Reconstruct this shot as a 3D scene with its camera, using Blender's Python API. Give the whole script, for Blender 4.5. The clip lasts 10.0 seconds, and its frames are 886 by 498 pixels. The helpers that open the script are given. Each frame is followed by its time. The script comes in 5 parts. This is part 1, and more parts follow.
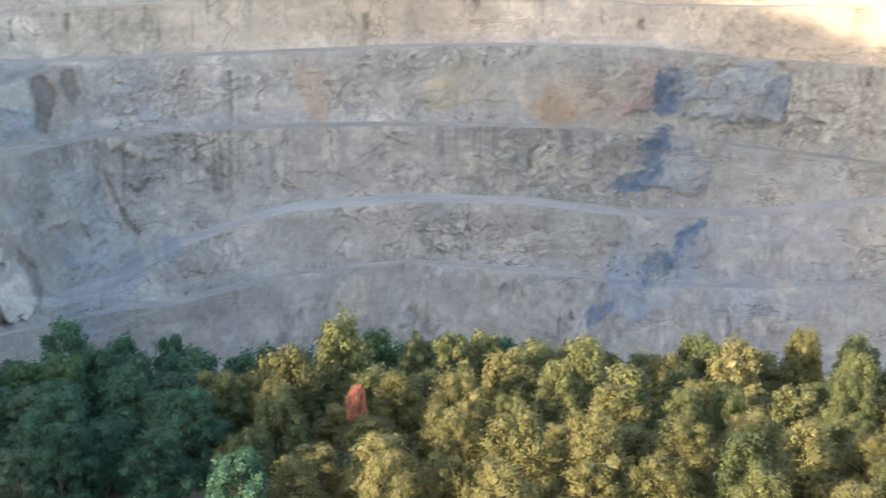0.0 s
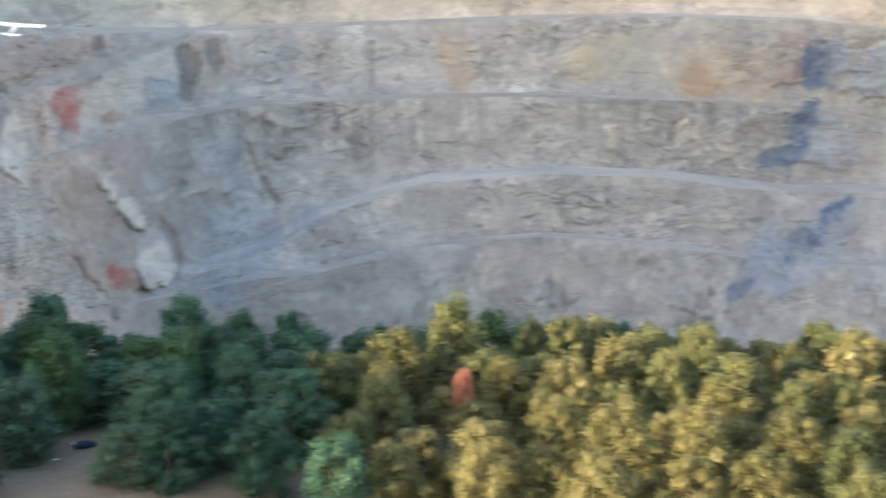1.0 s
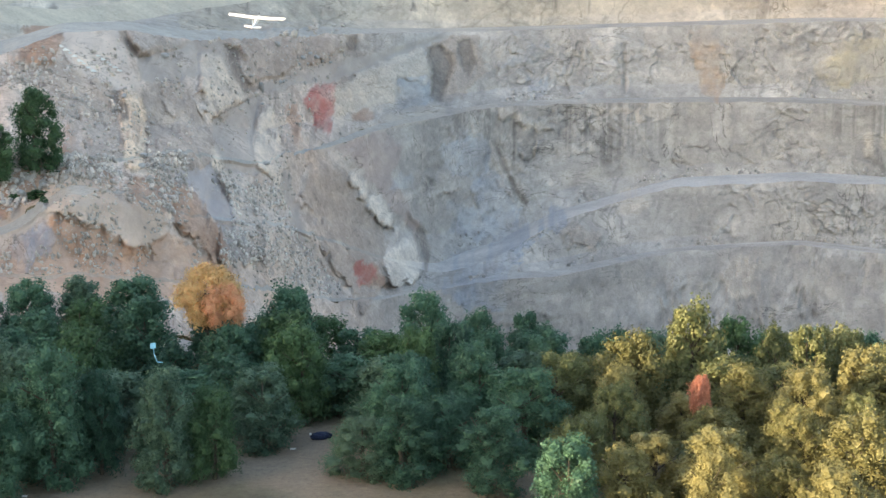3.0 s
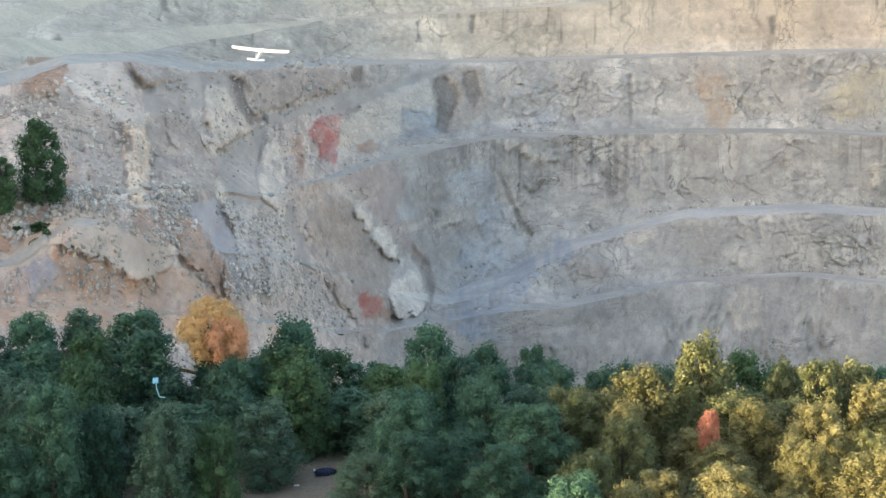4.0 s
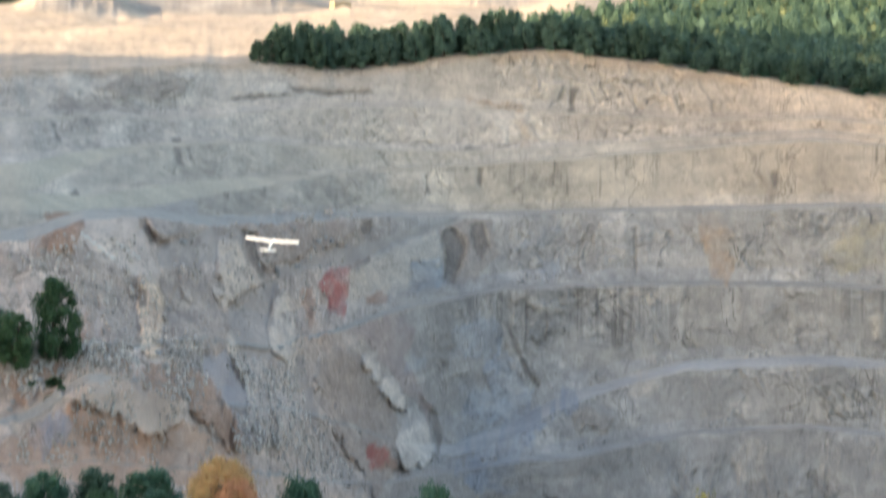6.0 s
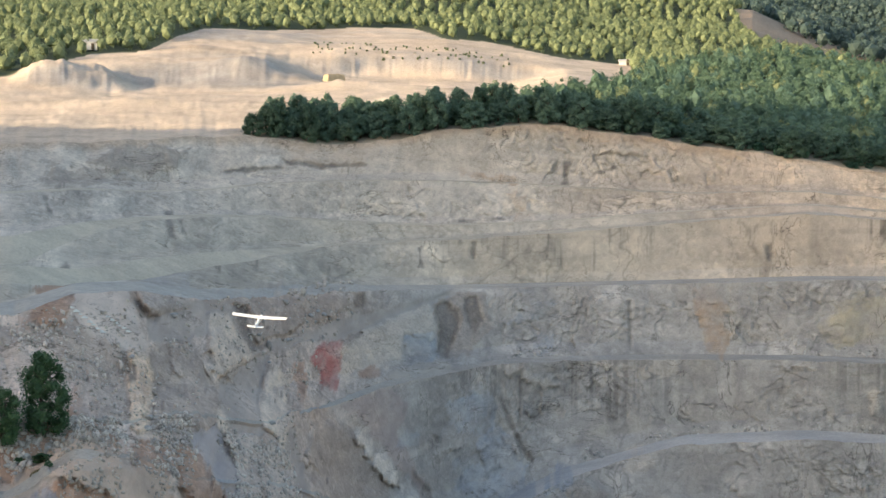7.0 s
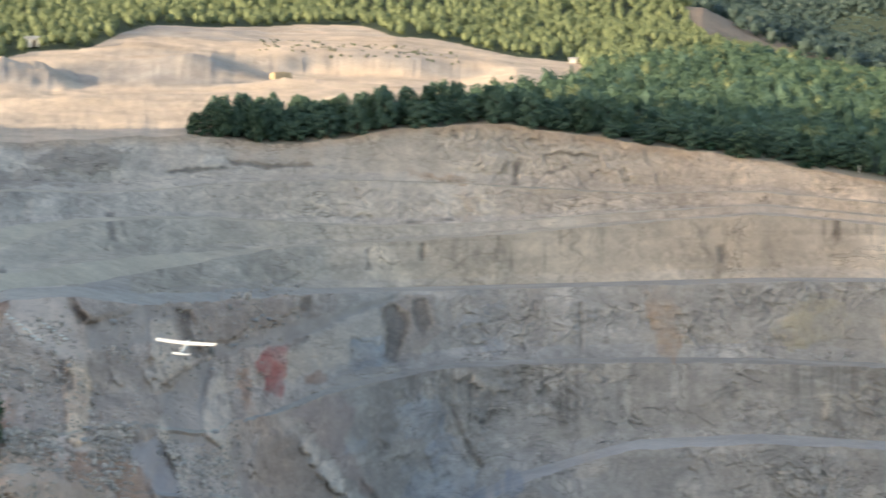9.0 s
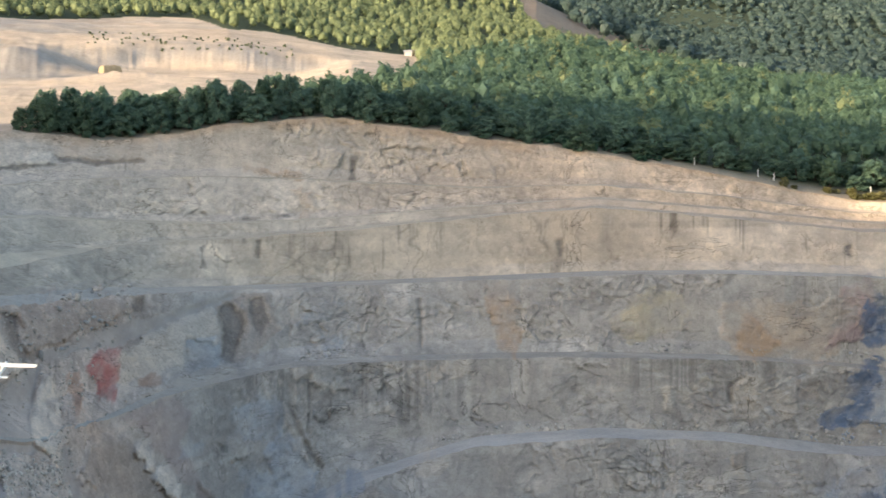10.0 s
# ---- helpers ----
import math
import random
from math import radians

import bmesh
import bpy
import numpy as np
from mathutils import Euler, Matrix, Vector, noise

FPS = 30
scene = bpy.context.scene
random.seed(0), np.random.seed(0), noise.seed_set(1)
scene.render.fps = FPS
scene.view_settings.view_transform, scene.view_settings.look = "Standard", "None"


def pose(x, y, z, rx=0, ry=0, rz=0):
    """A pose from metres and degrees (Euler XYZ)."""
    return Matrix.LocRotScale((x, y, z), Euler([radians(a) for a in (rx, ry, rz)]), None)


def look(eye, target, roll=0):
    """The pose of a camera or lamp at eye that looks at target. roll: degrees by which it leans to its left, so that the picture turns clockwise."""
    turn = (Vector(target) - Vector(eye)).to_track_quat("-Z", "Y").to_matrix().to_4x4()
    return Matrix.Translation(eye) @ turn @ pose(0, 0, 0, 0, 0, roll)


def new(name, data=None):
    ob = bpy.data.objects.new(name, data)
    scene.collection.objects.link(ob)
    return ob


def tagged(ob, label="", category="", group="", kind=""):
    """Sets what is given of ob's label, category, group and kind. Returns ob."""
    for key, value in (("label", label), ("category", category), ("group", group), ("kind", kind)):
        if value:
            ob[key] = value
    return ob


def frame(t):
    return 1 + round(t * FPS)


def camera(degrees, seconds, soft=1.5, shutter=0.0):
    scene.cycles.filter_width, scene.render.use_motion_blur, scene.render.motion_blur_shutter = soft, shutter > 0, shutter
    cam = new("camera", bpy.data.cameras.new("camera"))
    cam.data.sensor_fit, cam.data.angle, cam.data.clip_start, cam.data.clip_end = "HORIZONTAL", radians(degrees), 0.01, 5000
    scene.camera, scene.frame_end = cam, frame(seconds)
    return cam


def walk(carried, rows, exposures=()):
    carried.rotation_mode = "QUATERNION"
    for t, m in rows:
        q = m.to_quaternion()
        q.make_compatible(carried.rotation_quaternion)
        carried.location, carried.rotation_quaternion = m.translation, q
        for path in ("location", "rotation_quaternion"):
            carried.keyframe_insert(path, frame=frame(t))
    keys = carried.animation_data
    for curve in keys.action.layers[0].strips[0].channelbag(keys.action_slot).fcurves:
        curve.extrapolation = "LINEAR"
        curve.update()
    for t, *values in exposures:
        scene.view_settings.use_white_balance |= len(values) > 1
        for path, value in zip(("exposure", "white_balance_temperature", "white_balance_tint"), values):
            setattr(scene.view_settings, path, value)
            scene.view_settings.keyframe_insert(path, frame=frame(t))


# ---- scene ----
cam = camera(29.10, 10.0, soft=1.5, shutter=0.7)
PATH = [
    (0.0, (-3.88, 2.89, 38.01), (43.63, 193.93, 2.72), 0.07),
    (0.5, (-1.55, 3.03, 38.87), (38.15, 195.40, 1.24), 0.08),
    (1.0, (-0.19, 3.23, 39.34), (29.15, 197.09, -0.13), 0.04),
    (1.5, (0.61, 3.54, 39.46), (8.57, 199.50, 0.29), -0.05),
    (2.0, (0.96, 3.69, 39.20), (1.60, 199.85, 0.17), -0.06),
    (3.5, (0.70, 4.61, 38.85), (0.64, 200.79, -0.07), -0.11),
    (4.0, (0.72, 5.34, 38.87), (0.29, 202.16, 3.36), -0.13),
    (4.5, (0.00, -0.00, 40.00), (0.00, 196.83, 4.55), -0.03),
    (5.0, (-0.01, 1.03, 40.14), (-0.21, 197.87, 4.72), -0.01),
    (5.5, (-0.11, 1.40, 40.60), (-0.57, 199.82, 15.47), 0.03),
    (6.0, (1.21, 0.98, 41.68), (-0.41, 200.03, 22.28), 0.06),
    (6.2, (1.39, 1.57, 41.54), (-0.45, 201.03, 26.91), -0.00),
    (7.3, (1.32, 3.15, 41.76), (0.58, 202.85, 30.91), 0.12),
    (7.5, (1.34, 3.65, 41.79), (0.60, 203.35, 30.94), 0.12),
    (8.0, (1.34, 5.30, 41.95), (1.12, 205.01, 31.07), 0.15),
    (8.5, (1.46, 6.97, 42.02), (2.52, 206.67, 31.16), 0.12),
    (9.0, (1.72, 8.68, 42.42), (6.62, 208.30, 31.09), 0.08),
    (9.5, (2.13, 10.86, 42.75), (19.95, 209.71, 30.81), -0.11),
    (10.0, (1.63, 13.48, 42.85), (25.68, 211.65, 30.60), -0.25),
]
EXPOSURES = [(0.0, 1.90, 6700, 10), (1.0, 2.07, 7000, 10), (2.0, 2.17, 7450, 10), (5.0, 2.12, 7450, 10), (6.0, 1.74, 7300, 10), (7.3, 1.42, 7250, 10), (10.0, 1.44, 7150, 10)]
walk(cam, [(t, look(eye, target, roll)) for t, eye, target, roll in PATH], EXPOSURES)
# ---- built ----
# ---- daylight ----
SUN_BEARING, SUN_HEIGHT = 242.0, 13.0
world = bpy.data.worlds.new("evening_sky")
scene.world = world
world.use_nodes = True
wn = world.node_tree.nodes
sky = wn.new("ShaderNodeTexSky")
sky.sky_type, sky.sun_disc = "NISHITA", False
sky.sun_elevation, sky.sun_rotation = radians(SUN_HEIGHT), radians(SUN_BEARING)
sky.altitude, sky.air_density, sky.dust_density, sky.ozone_density = 300, 1.0, 2.0, 1.0
wn["Background"].inputs["Strength"].default_value = 0.15
world.node_tree.links.new(sky.outputs["Color"], wn["Background"].inputs["Color"])
sun = new("sun", bpy.data.lights.new("sun", "SUN"))
sun.data.energy, sun.data.angle, sun.data.color = 2.9, radians(0.6), (1.0, 0.83, 0.60)
SUN_WAY = Vector((math.sin(radians(SUN_BEARING)) * math.cos(radians(SUN_HEIGHT)),
                  math.cos(radians(SUN_BEARING)) * math.cos(radians(SUN_HEIGHT)), math.sin(radians(SUN_HEIGHT))))
sun.matrix_world = look(SUN_WAY * 300, (0, 0, 0))

# ---- noise ----
def hash01(*ints):
    h = np.zeros(np.shape(ints[0]), np.uint64)
    for k, i in enumerate(ints):
        h = (h ^ (np.asarray(i, np.int64).astype(np.uint64) + np.uint64(0x9E3779B9 + 7919 * k))) * np.uint64(0xBF58476D1CE4E5B9)
        h ^= h >> np.uint64(29)
    h = h * np.uint64(0x94D049BB133111EB)
    h ^= h >> np.uint64(32)
    return (h & np.uint64(0xFFFFFF)).astype(np.float64) / 0xFFFFFF


def vnoise(x, y, seed=0):
    """Smooth noise of two coordinates, -1 to 1."""
    xi, yi = np.floor(x).astype(np.int64), np.floor(y).astype(np.int64)
    fx, fy = x - xi, y - yi
    fx, fy = fx * fx * (3 - 2 * fx), fy * fy * (3 - 2 * fy)
    s = np.full(xi.shape, seed, np.int64)
    a, b = hash01(xi, yi, s), hash01(xi + 1, yi, s)
    c, d = hash01(xi, yi + 1, s), hash01(xi + 1, yi + 1, s)
    return 2 * ((a * (1 - fx) + b * fx) * (1 - fy) + (c * (1 - fx) + d * fx) * fy) - 1


def fbm(x, y, seed=0, octaves=4, gain=0.5):
    total, amp, norm = 0.0, 1.0, 0.0
    for k in range(octaves):
        total = total + amp * vnoise(x * 2 ** k + 17.3 * k, y * 2 ** k - 9.1 * k, seed + k)
        norm += amp
        amp *= gain
    return total / norm


def blocks(x, y, seed=0):
    """Broken rock: each cell has a depth and a tilt of its own; also the distance to the crack round it."""
    xi, yi = np.floor(x).astype(np.int64), np.floor(y).astype(np.int64)
    best, second = np.full(x.shape, 9.0), np.full(x.shape, 9.0)
    depth = np.zeros(x.shape)
    for i in (-1, 0, 1):
        for j in (-1, 0, 1):
            cx, cy = xi + i, yi + j
            s = np.full(cx.shape, seed, np.int64)
            px, py = cx + hash01(cx, cy, s), cy + hash01(cx, cy, s + 1)
            dist = np.hypot(x - px, y - py)
            tilt = (hash01(cx, cy, s + 2) - 0.5) * (x - px) * 1.3 + (hash01(cx, cy, s + 3) - 0.5) * (y - py) * 1.3
            near = dist < best
            second = np.where(near, best, np.minimum(second, dist))
            depth = np.where(near, hash01(cx, cy, s + 4) - 0.5 + tilt, depth)
            best = np.where(near, dist, best)
    return depth, second - best


# ---- materials ----
def material(name, rough=0.9):
    m = bpy.data.materials.new(name)
    m.use_nodes = True
    t = m.node_tree
    b = t.nodes["Principled BSDF"]
    b.inputs["Roughness"].default_value = rough
    b.inputs["Specular IOR Level"].default_value = 0.15
    return m, t, b


def noise_node(t, scale, detail=5, rough=0.6, coords=None, stretch=None):
    n = t.nodes.new("ShaderNodeTexNoise")
    n.inputs["Scale"].default_value, n.inputs["Detail"].default_value, n.inputs["Roughness"].default_value = scale, detail, rough
    c = t.nodes.new("ShaderNodeNewGeometry").outputs["Position"] if coords is None else coords
    if stretch:
        mp = t.nodes.new("ShaderNodeMapping")
        mp.inputs["Scale"].default_value = stretch
        t.links.new(c, mp.inputs["Vector"])
        c = mp.outputs["Vector"]
    t.links.new(c, n.inputs["Vector"])
    return n.outputs["Fac"]


def ramp(t, fac, stops):
    r = t.nodes.new("ShaderNodeValToRGB")
    e = r.color_ramp.elements
    while len(e) < len(stops):
        e.new(0.5)
    for el, (p, c) in zip(e, stops):
        el.position, el.color = p, (*c, 1) if len(c) == 3 else c
    t.links.new(fac, r.inputs["Fac"])
    return r.outputs["Color"]


def mix(t, kind, fac, a, b):
    m = t.nodes.new("ShaderNodeMix")
    m.data_type, m.blend_type = "RGBA", kind
    for sock, v in ((m.inputs["Factor"], fac), (m.inputs["A"], a), (m.inputs["B"], b)):
        if isinstance(v, (int, float)):
            sock.default_value = v
        elif isinstance(v, tuple):
            sock.default_value = (*v, 1)
        else:
            t.links.new(v, sock)
    return m.outputs["Result"]


def bump(t, b, height, strength, dist):
    n = t.nodes.new("ShaderNodeBump")
    n.inputs["Strength"].default_value, n.inputs["Distance"].default_value = strength, dist
    t.links.new(height, n.inputs["Height"])
    t.links.new(n.outputs["Normal"], b.inputs["Normal"])


def earth(name, grain=1.0, relief=0.5, grit=0.7, cracks=False):
    """Rock and soil: the mineral tint of the mesh, with grain and stains over it."""
    m, t, b = material(name, 0.95)
    tint = t.nodes.new("ShaderNodeAttribute")
    tint.attribute_name = "tint"
    big = ramp(t, noise_node(t, 0.16, 4, 0.5), ((0.3, (0.82, 0.82, 0.83)), (0.5, (0.98, 0.98, 0.98)), (0.72, (1.12, 1.11, 1.08))))
    fine_fac = noise_node(t, 1.5 * grain, 12, 0.85)
    fine = ramp(t, fine_fac, ((0.34, (0.5, 0.5, 0.51)), (0.46, (0.9, 0.9, 0.9)), (0.55, (1.06, 1.06, 1.05)), (0.66, (1.5, 1.48, 1.44))))
    chips = ramp(t, noise_node(t, 3.6 * grain, 3, 0.6), ((0.33, (0.55, 0.55, 0.56)), (0.45, (1, 1, 1)), (0.6, (1.02, 1.02, 1.02)), (0.7, (1.4, 1.38, 1.34))))
    c = mix(t, "MULTIPLY", 0.7, tint.outputs["Color"], big)
    amount = []
    for share in (grit, grit * 0.8, 0.3):
        m_ = t.nodes.new("ShaderNodeMath")
        m_.operation = "MULTIPLY"
        m_.inputs[1].default_value = share
        t.links.new(tint.outputs["Alpha"], m_.inputs[0])
        amount.append(m_.outputs[0])
    c = mix(t, "MULTIPLY", amount[0], c, fine)
    c = mix(t, "MULTIPLY", amount[1], c, chips)
    if cracks:
        geo = t.nodes.new("ShaderNodeNewGeometry").outputs["Position"]
        wob = t.nodes.new("ShaderNodeTexNoise")
        wob.inputs["Scale"].default_value, wob.inputs["Detail"].default_value = 0.5, 4
        t.links.new(geo, wob.inputs["Vector"])
        shift = t.nodes.new("ShaderNodeVectorMath")
        shift.operation = "MULTIPLY_ADD"
        shift.inputs[1].default_value = (2.6, 2.6, 2.6)
        t.links.new(wob.outputs["Color"], shift.inputs[0])
        t.links.new(geo, shift.inputs[2])
        cell = t.nodes.new("ShaderNodeTexVoronoi")
        cell.inputs["Scale"].default_value = 0.8
        t.links.new(shift.outputs[0], cell.inputs["Vector"])
        tone = ramp(t, cell.outputs["Color"], ((0.15, (0.72, 0.72, 0.73)), (0.5, (0.98, 0.98, 0.98)), (0.85, (1.24, 1.23, 1.2))))
        c = mix(t, "MULTIPLY", amount[2], c, tone)
        for stretch, scale, seed_shift in (((1, 1, 0.4), 0.3, 0), ((0.4, 0.4, 1.3), 0.34, 40)):
            way = t.nodes.new("ShaderNodeMapping")
            way.inputs["Scale"].default_value, way.inputs["Location"].default_value = stretch, (seed_shift, 0, 0)
            t.links.new(geo, way.inputs["Vector"])
            vein = t.nodes.new("ShaderNodeTexNoise")
            vein.inputs["Scale"].default_value, vein.inputs["Detail"].default_value = scale, 6
            vein.inputs["Roughness"].default_value, vein.inputs["Distortion"].default_value = 0.6, 0.8
            t.links.new(way.outputs["Vector"], vein.inputs["Vector"])
            thin = ramp(t, vein.outputs["Fac"], ((0.486, (1, 1, 1)), (0.498, (0.42, 0.41, 0.4)), (0.502, (0.42, 0.41, 0.4)), (0.52, (1.14, 1.13, 1.11))))
            where = ramp(t, noise_node(t, 0.11, 3, 0.6, way.outputs["Vector"]), ((0.53, (0, 0, 0)), (0.66, (1, 1, 1))))
            c = mix(t, "MULTIPLY", where, c, thin)
    t.links.new(c, b.inputs["Base Color"])
    bump(t, b, fine_fac, relief, 0.35)
    return m


ROCK = earth("broken_rock", grit=0.42, cracks=True)
DUST = earth("trodden_dust", 0.6, 0.2, 0.4)
SOIL = earth("soil", 0.8, 0.35, 0.5)


def leaves(name, stops, rough=0.62, through_light=0.25, speckle=0.55):
    m, t, b = material(name, rough - 0.08)
    b.inputs["Specular IOR Level"].default_value = 0.25
    info, geo = t.nodes.new("ShaderNodeObjectInfo"), t.nodes.new("ShaderNodeNewGeometry")
    blend = t.nodes.new("ShaderNodeMath")
    blend.operation = "MULTIPLY_ADD"
    blend.inputs[1].default_value = speckle
    t.links.new(geo.outputs["Random Per Island"], blend.inputs[0])
    part_ = t.nodes.new("ShaderNodeMath")
    part_.operation = "MULTIPLY"
    part_.inputs[1].default_value = 1 - speckle if speckle > 0.5 else 0.5
    t.links.new(info.outputs["Random"], part_.inputs[0])
    t.links.new(part_.outputs[0], blend.inputs[2])
    c = ramp(t, blend.outputs[0], stops)
    c = mix(t, "MULTIPLY", 0.6, c, ramp(t, noise_node(t, 0.5, 3), ((0.3, (0.7, 0.75, 0.75)), (0.7, (1.25, 1.2, 1.1)))))
    t.links.new(c, b.inputs["Base Color"])
    tr = t.nodes.new("ShaderNodeBsdfTranslucent")
    t.links.new(c, tr.inputs["Color"])
    sh = t.nodes.new("ShaderNodeMixShader")
    sh.inputs[0].default_value = through_light
    t.links.new(b.outputs[0], sh.inputs[1])
    t.links.new(tr.outputs[0], sh.inputs[2])
    t.links.new(sh.outputs[0], t.nodes["Material Output"].inputs["Surface"])
    return m


# near trees: dark leaves stand for shade, olive and moss leaves for sunlight
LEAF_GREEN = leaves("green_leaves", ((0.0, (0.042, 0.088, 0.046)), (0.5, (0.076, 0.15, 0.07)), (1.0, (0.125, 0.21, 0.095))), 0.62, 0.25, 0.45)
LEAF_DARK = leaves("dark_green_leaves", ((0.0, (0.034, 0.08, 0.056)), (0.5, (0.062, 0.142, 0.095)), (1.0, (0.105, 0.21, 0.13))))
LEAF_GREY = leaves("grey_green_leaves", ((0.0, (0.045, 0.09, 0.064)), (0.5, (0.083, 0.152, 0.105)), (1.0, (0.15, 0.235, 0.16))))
LEAF_SUNLIT = leaves("sunlit_gold_leaves", ((0.0, (0.13, 0.132, 0.054)), (0.5, (0.225, 0.208, 0.09)), (1.0, (0.33, 0.295, 0.138))), 0.62, 0.25, 0.4)
LEAF_SUNLIT_GREEN = leaves("sunlit_green_leaves", ((0.0, (0.085, 0.11, 0.05)), (0.5, (0.15, 0.165, 0.074)), (1.0, (0.24, 0.235, 0.11))), 0.62, 0.2, 0.45)
LEAF_ORANGE = leaves("autumn_orange_leaves", ((0.0, (0.48, 0.32, 0.13)), (0.4, (0.6, 0.39, 0.18)), (0.7, (0.66, 0.42, 0.21)), (1.0, (0.62, 0.48, 0.24))))
LEAF_SALMON = leaves("autumn_salmon_leaves", ((0.0, (0.55, 0.26, 0.14)), (0.5, (0.68, 0.36, 0.22)), (1.0, (0.72, 0.46, 0.28))))
LEAF_RED = leaves("autumn_red_leaves", ((0.0, (0.46, 0.16, 0.11)), (0.5, (0.6, 0.27, 0.19)), (1.0, (0.64, 0.34, 0.22))))
# aerial haze is mixed into this leaf colour, bluer and paler
LEAF_FAR = leaves("hazed_distant_leaves", ((0.0, (0.058, 0.095, 0.095)), (0.5, (0.07, 0.11, 0.105)), (1.0, (0.086, 0.126, 0.112))))
# woodland leaves, paled and blued for haze, with a second copy for shaded trees
LEAF_WOODS = leaves("woodland_leaves", ((0.0, (0.075, 0.13, 0.09)), (0.5, (0.105, 0.172, 0.115)), (1.0, (0.145, 0.215, 0.14))), 0.7, 0.3, 0.35)
LEAF_WOODS_SHADED = leaves("shaded_woodland_leaves", ((0.0, (0.092, 0.16, 0.125)), (0.5, (0.13, 0.215, 0.16)), (1.0, (0.178, 0.265, 0.19))), 0.7, 0.3, 0.35)
LEAF_PINE = leaves("pine_needles", ((0.0, (0.095, 0.128, 0.072)), (0.5, (0.16, 0.198, 0.105)), (1.0, (0.24, 0.265, 0.14))), 0.8, 0.05, 0.35)


def plain_material(name, colour, rough=0.6, spread=0.25, scale=3.0, metal=0.0):
    m, t, b = material(name, rough)
    b.inputs["Metallic"].default_value = metal
    lo, hi = tuple(v * (1 - spread) for v in colour), tuple(min(1, v * (1 + spread)) for v in colour)
    f = noise_node(t, scale, 6)
    t.links.new(ramp(t, f, ((0.3, lo), (0.7, hi))), b.inputs["Base Color"])
    bump(t, b, f, 0.3, 0.02)
    return m


BARK = plain_material("bark", (0.09, 0.075, 0.06), 0.9, 0.4, 6)
FOAM = plain_material("white_foam_board", (0.82, 0.82, 0.8), 0.45, 0.04, 2)
BLACK = plain_material("black_plastic", (0.02, 0.02, 0.022), 0.4, 0.3, 9)
TARP = plain_material("dark_blue_tarpaulin", (0.025, 0.035, 0.07), 0.5, 0.5, 5)
PALE = plain_material("pale_plaster", (0.7, 0.69, 0.64), 0.8, 0.1, 2)
POST = plain_material("concrete_post", (0.6, 0.59, 0.56), 0.85, 0.15, 4)
CYAN = plain_material("faded_cyan_plastic", (0.25, 0.55, 0.68), 0.5, 0.15, 3)
ROOF = plain_material("grey_sheet_roof", (0.42, 0.42, 0.42), 0.6, 0.15, 1)
ORE = plain_material("ochre_earth", (0.42, 0.335, 0.225), 0.95, 0.2, 1.5)
BOULDER = plain_material("grey_boulder", (0.38, 0.365, 0.35), 0.95, 0.3, 1.2)


# ---- building blocks ----
def sheet(name, verts, faces, mat, smooth=False, tint=None):
    me = bpy.data.meshes.new(name)
    verts, faces = np.asarray(verts, np.float32).reshape(-1, 3), np.asarray(faces, np.int32)
    me.vertices.add(len(verts))
    me.vertices.foreach_set("co", verts.ravel())
    n = faces.shape[1]
    me.loops.add(faces.size)
    me.loops.foreach_set("vertex_index", faces.ravel())
    me.polygons.add(len(faces))
    me.polygons.foreach_set("loop_start", np.arange(0, faces.size, n, dtype=np.int32))
    if tint is not None:
        at = me.attributes.new("tint", "FLOAT_COLOR", "POINT")
        if tint.shape[-1] == 3:
            tint = np.concatenate([tint, np.ones((*tint.shape[:-1], 1))], -1)
        at.data.foreach_set("color", tint.astype(np.float32).ravel())
    me.update(calc_edges=True)
    me.materials.append(mat)
    if smooth:
        me.polygons.foreach_set("use_smooth", np.ones(len(faces), bool))
    return me


def grid_faces(rows, cols, wrap=False):
    i = np.arange(rows - 1)[:, None] * cols
    j = np.arange(cols if wrap else cols - 1)[None, :]
    k = (j + 1) % cols
    return np.stack([i + j, i + k, i + cols + k, i + cols + j], -1).reshape(-1, 4)


def part(name, bm, mat, parent, label=""):
    me = bpy.data.meshes.new(name)
    bm.to_mesh(me)
    bm.free()
    me.materials.append(mat)
    ob = new(name, me)
    ob.parent = parent
    return tagged(ob, label)


def link(name, me, parent=None):
    ob = new(name, me)
    ob.parent = parent
    return ob


# ---- plan of the quarry: bearing (degrees), range (m) and level (m) of its bench lines ----
BEARINGS = [-16, -14, -12, -10, -8, -6, -4, -2, 0, 2, 4, 8, 12, 16, 20, 24, 28]
BENCHES = []   # range, level, width
# slope between forest and pit, and the pit's floor
EDGE_R = [150, 150, 150, 152, 154, 156, 156, 156, 156, 156, 156, 156, 158, 158, 158, 160, 160]
EDGE_Z = [1, 1, 0.5, 0, -1, -3, -4, -5, -5, -6, -6, -7, -8, -8, -8, -8, -8]
FLOOR_R = [170, 172, 176, 180, 185, 195, 215, 245, 268, 280, 285, 290, 295, 298, 305, 312, 318]
FLOOR_Z = [-1, -1, -2, -4, -7, -12, -20, -26, -32, -36, -38, -38, -38, -38, -40, -42, -42]

FINE = np.arange(-16, 30.401, 0.046)
LEFT, RIGHT = np.arange(-180, -16, 1.5), np.arange(31.2, 180, 1.5)
AZ = np.concatenate([LEFT, FINE, RIGHT])
RAD = np.radians(AZ)
SIN, COS = np.sin(RAD), np.cos(RAD)
NC = len(AZ)
# how far the quarry reaches round: it closes on both sides out of sight
REACH = np.clip(np.minimum((AZ + 75) / 50, (95 - AZ) / 55), 0, 1)
REACH = REACH * REACH * (3 - 2 * REACH)


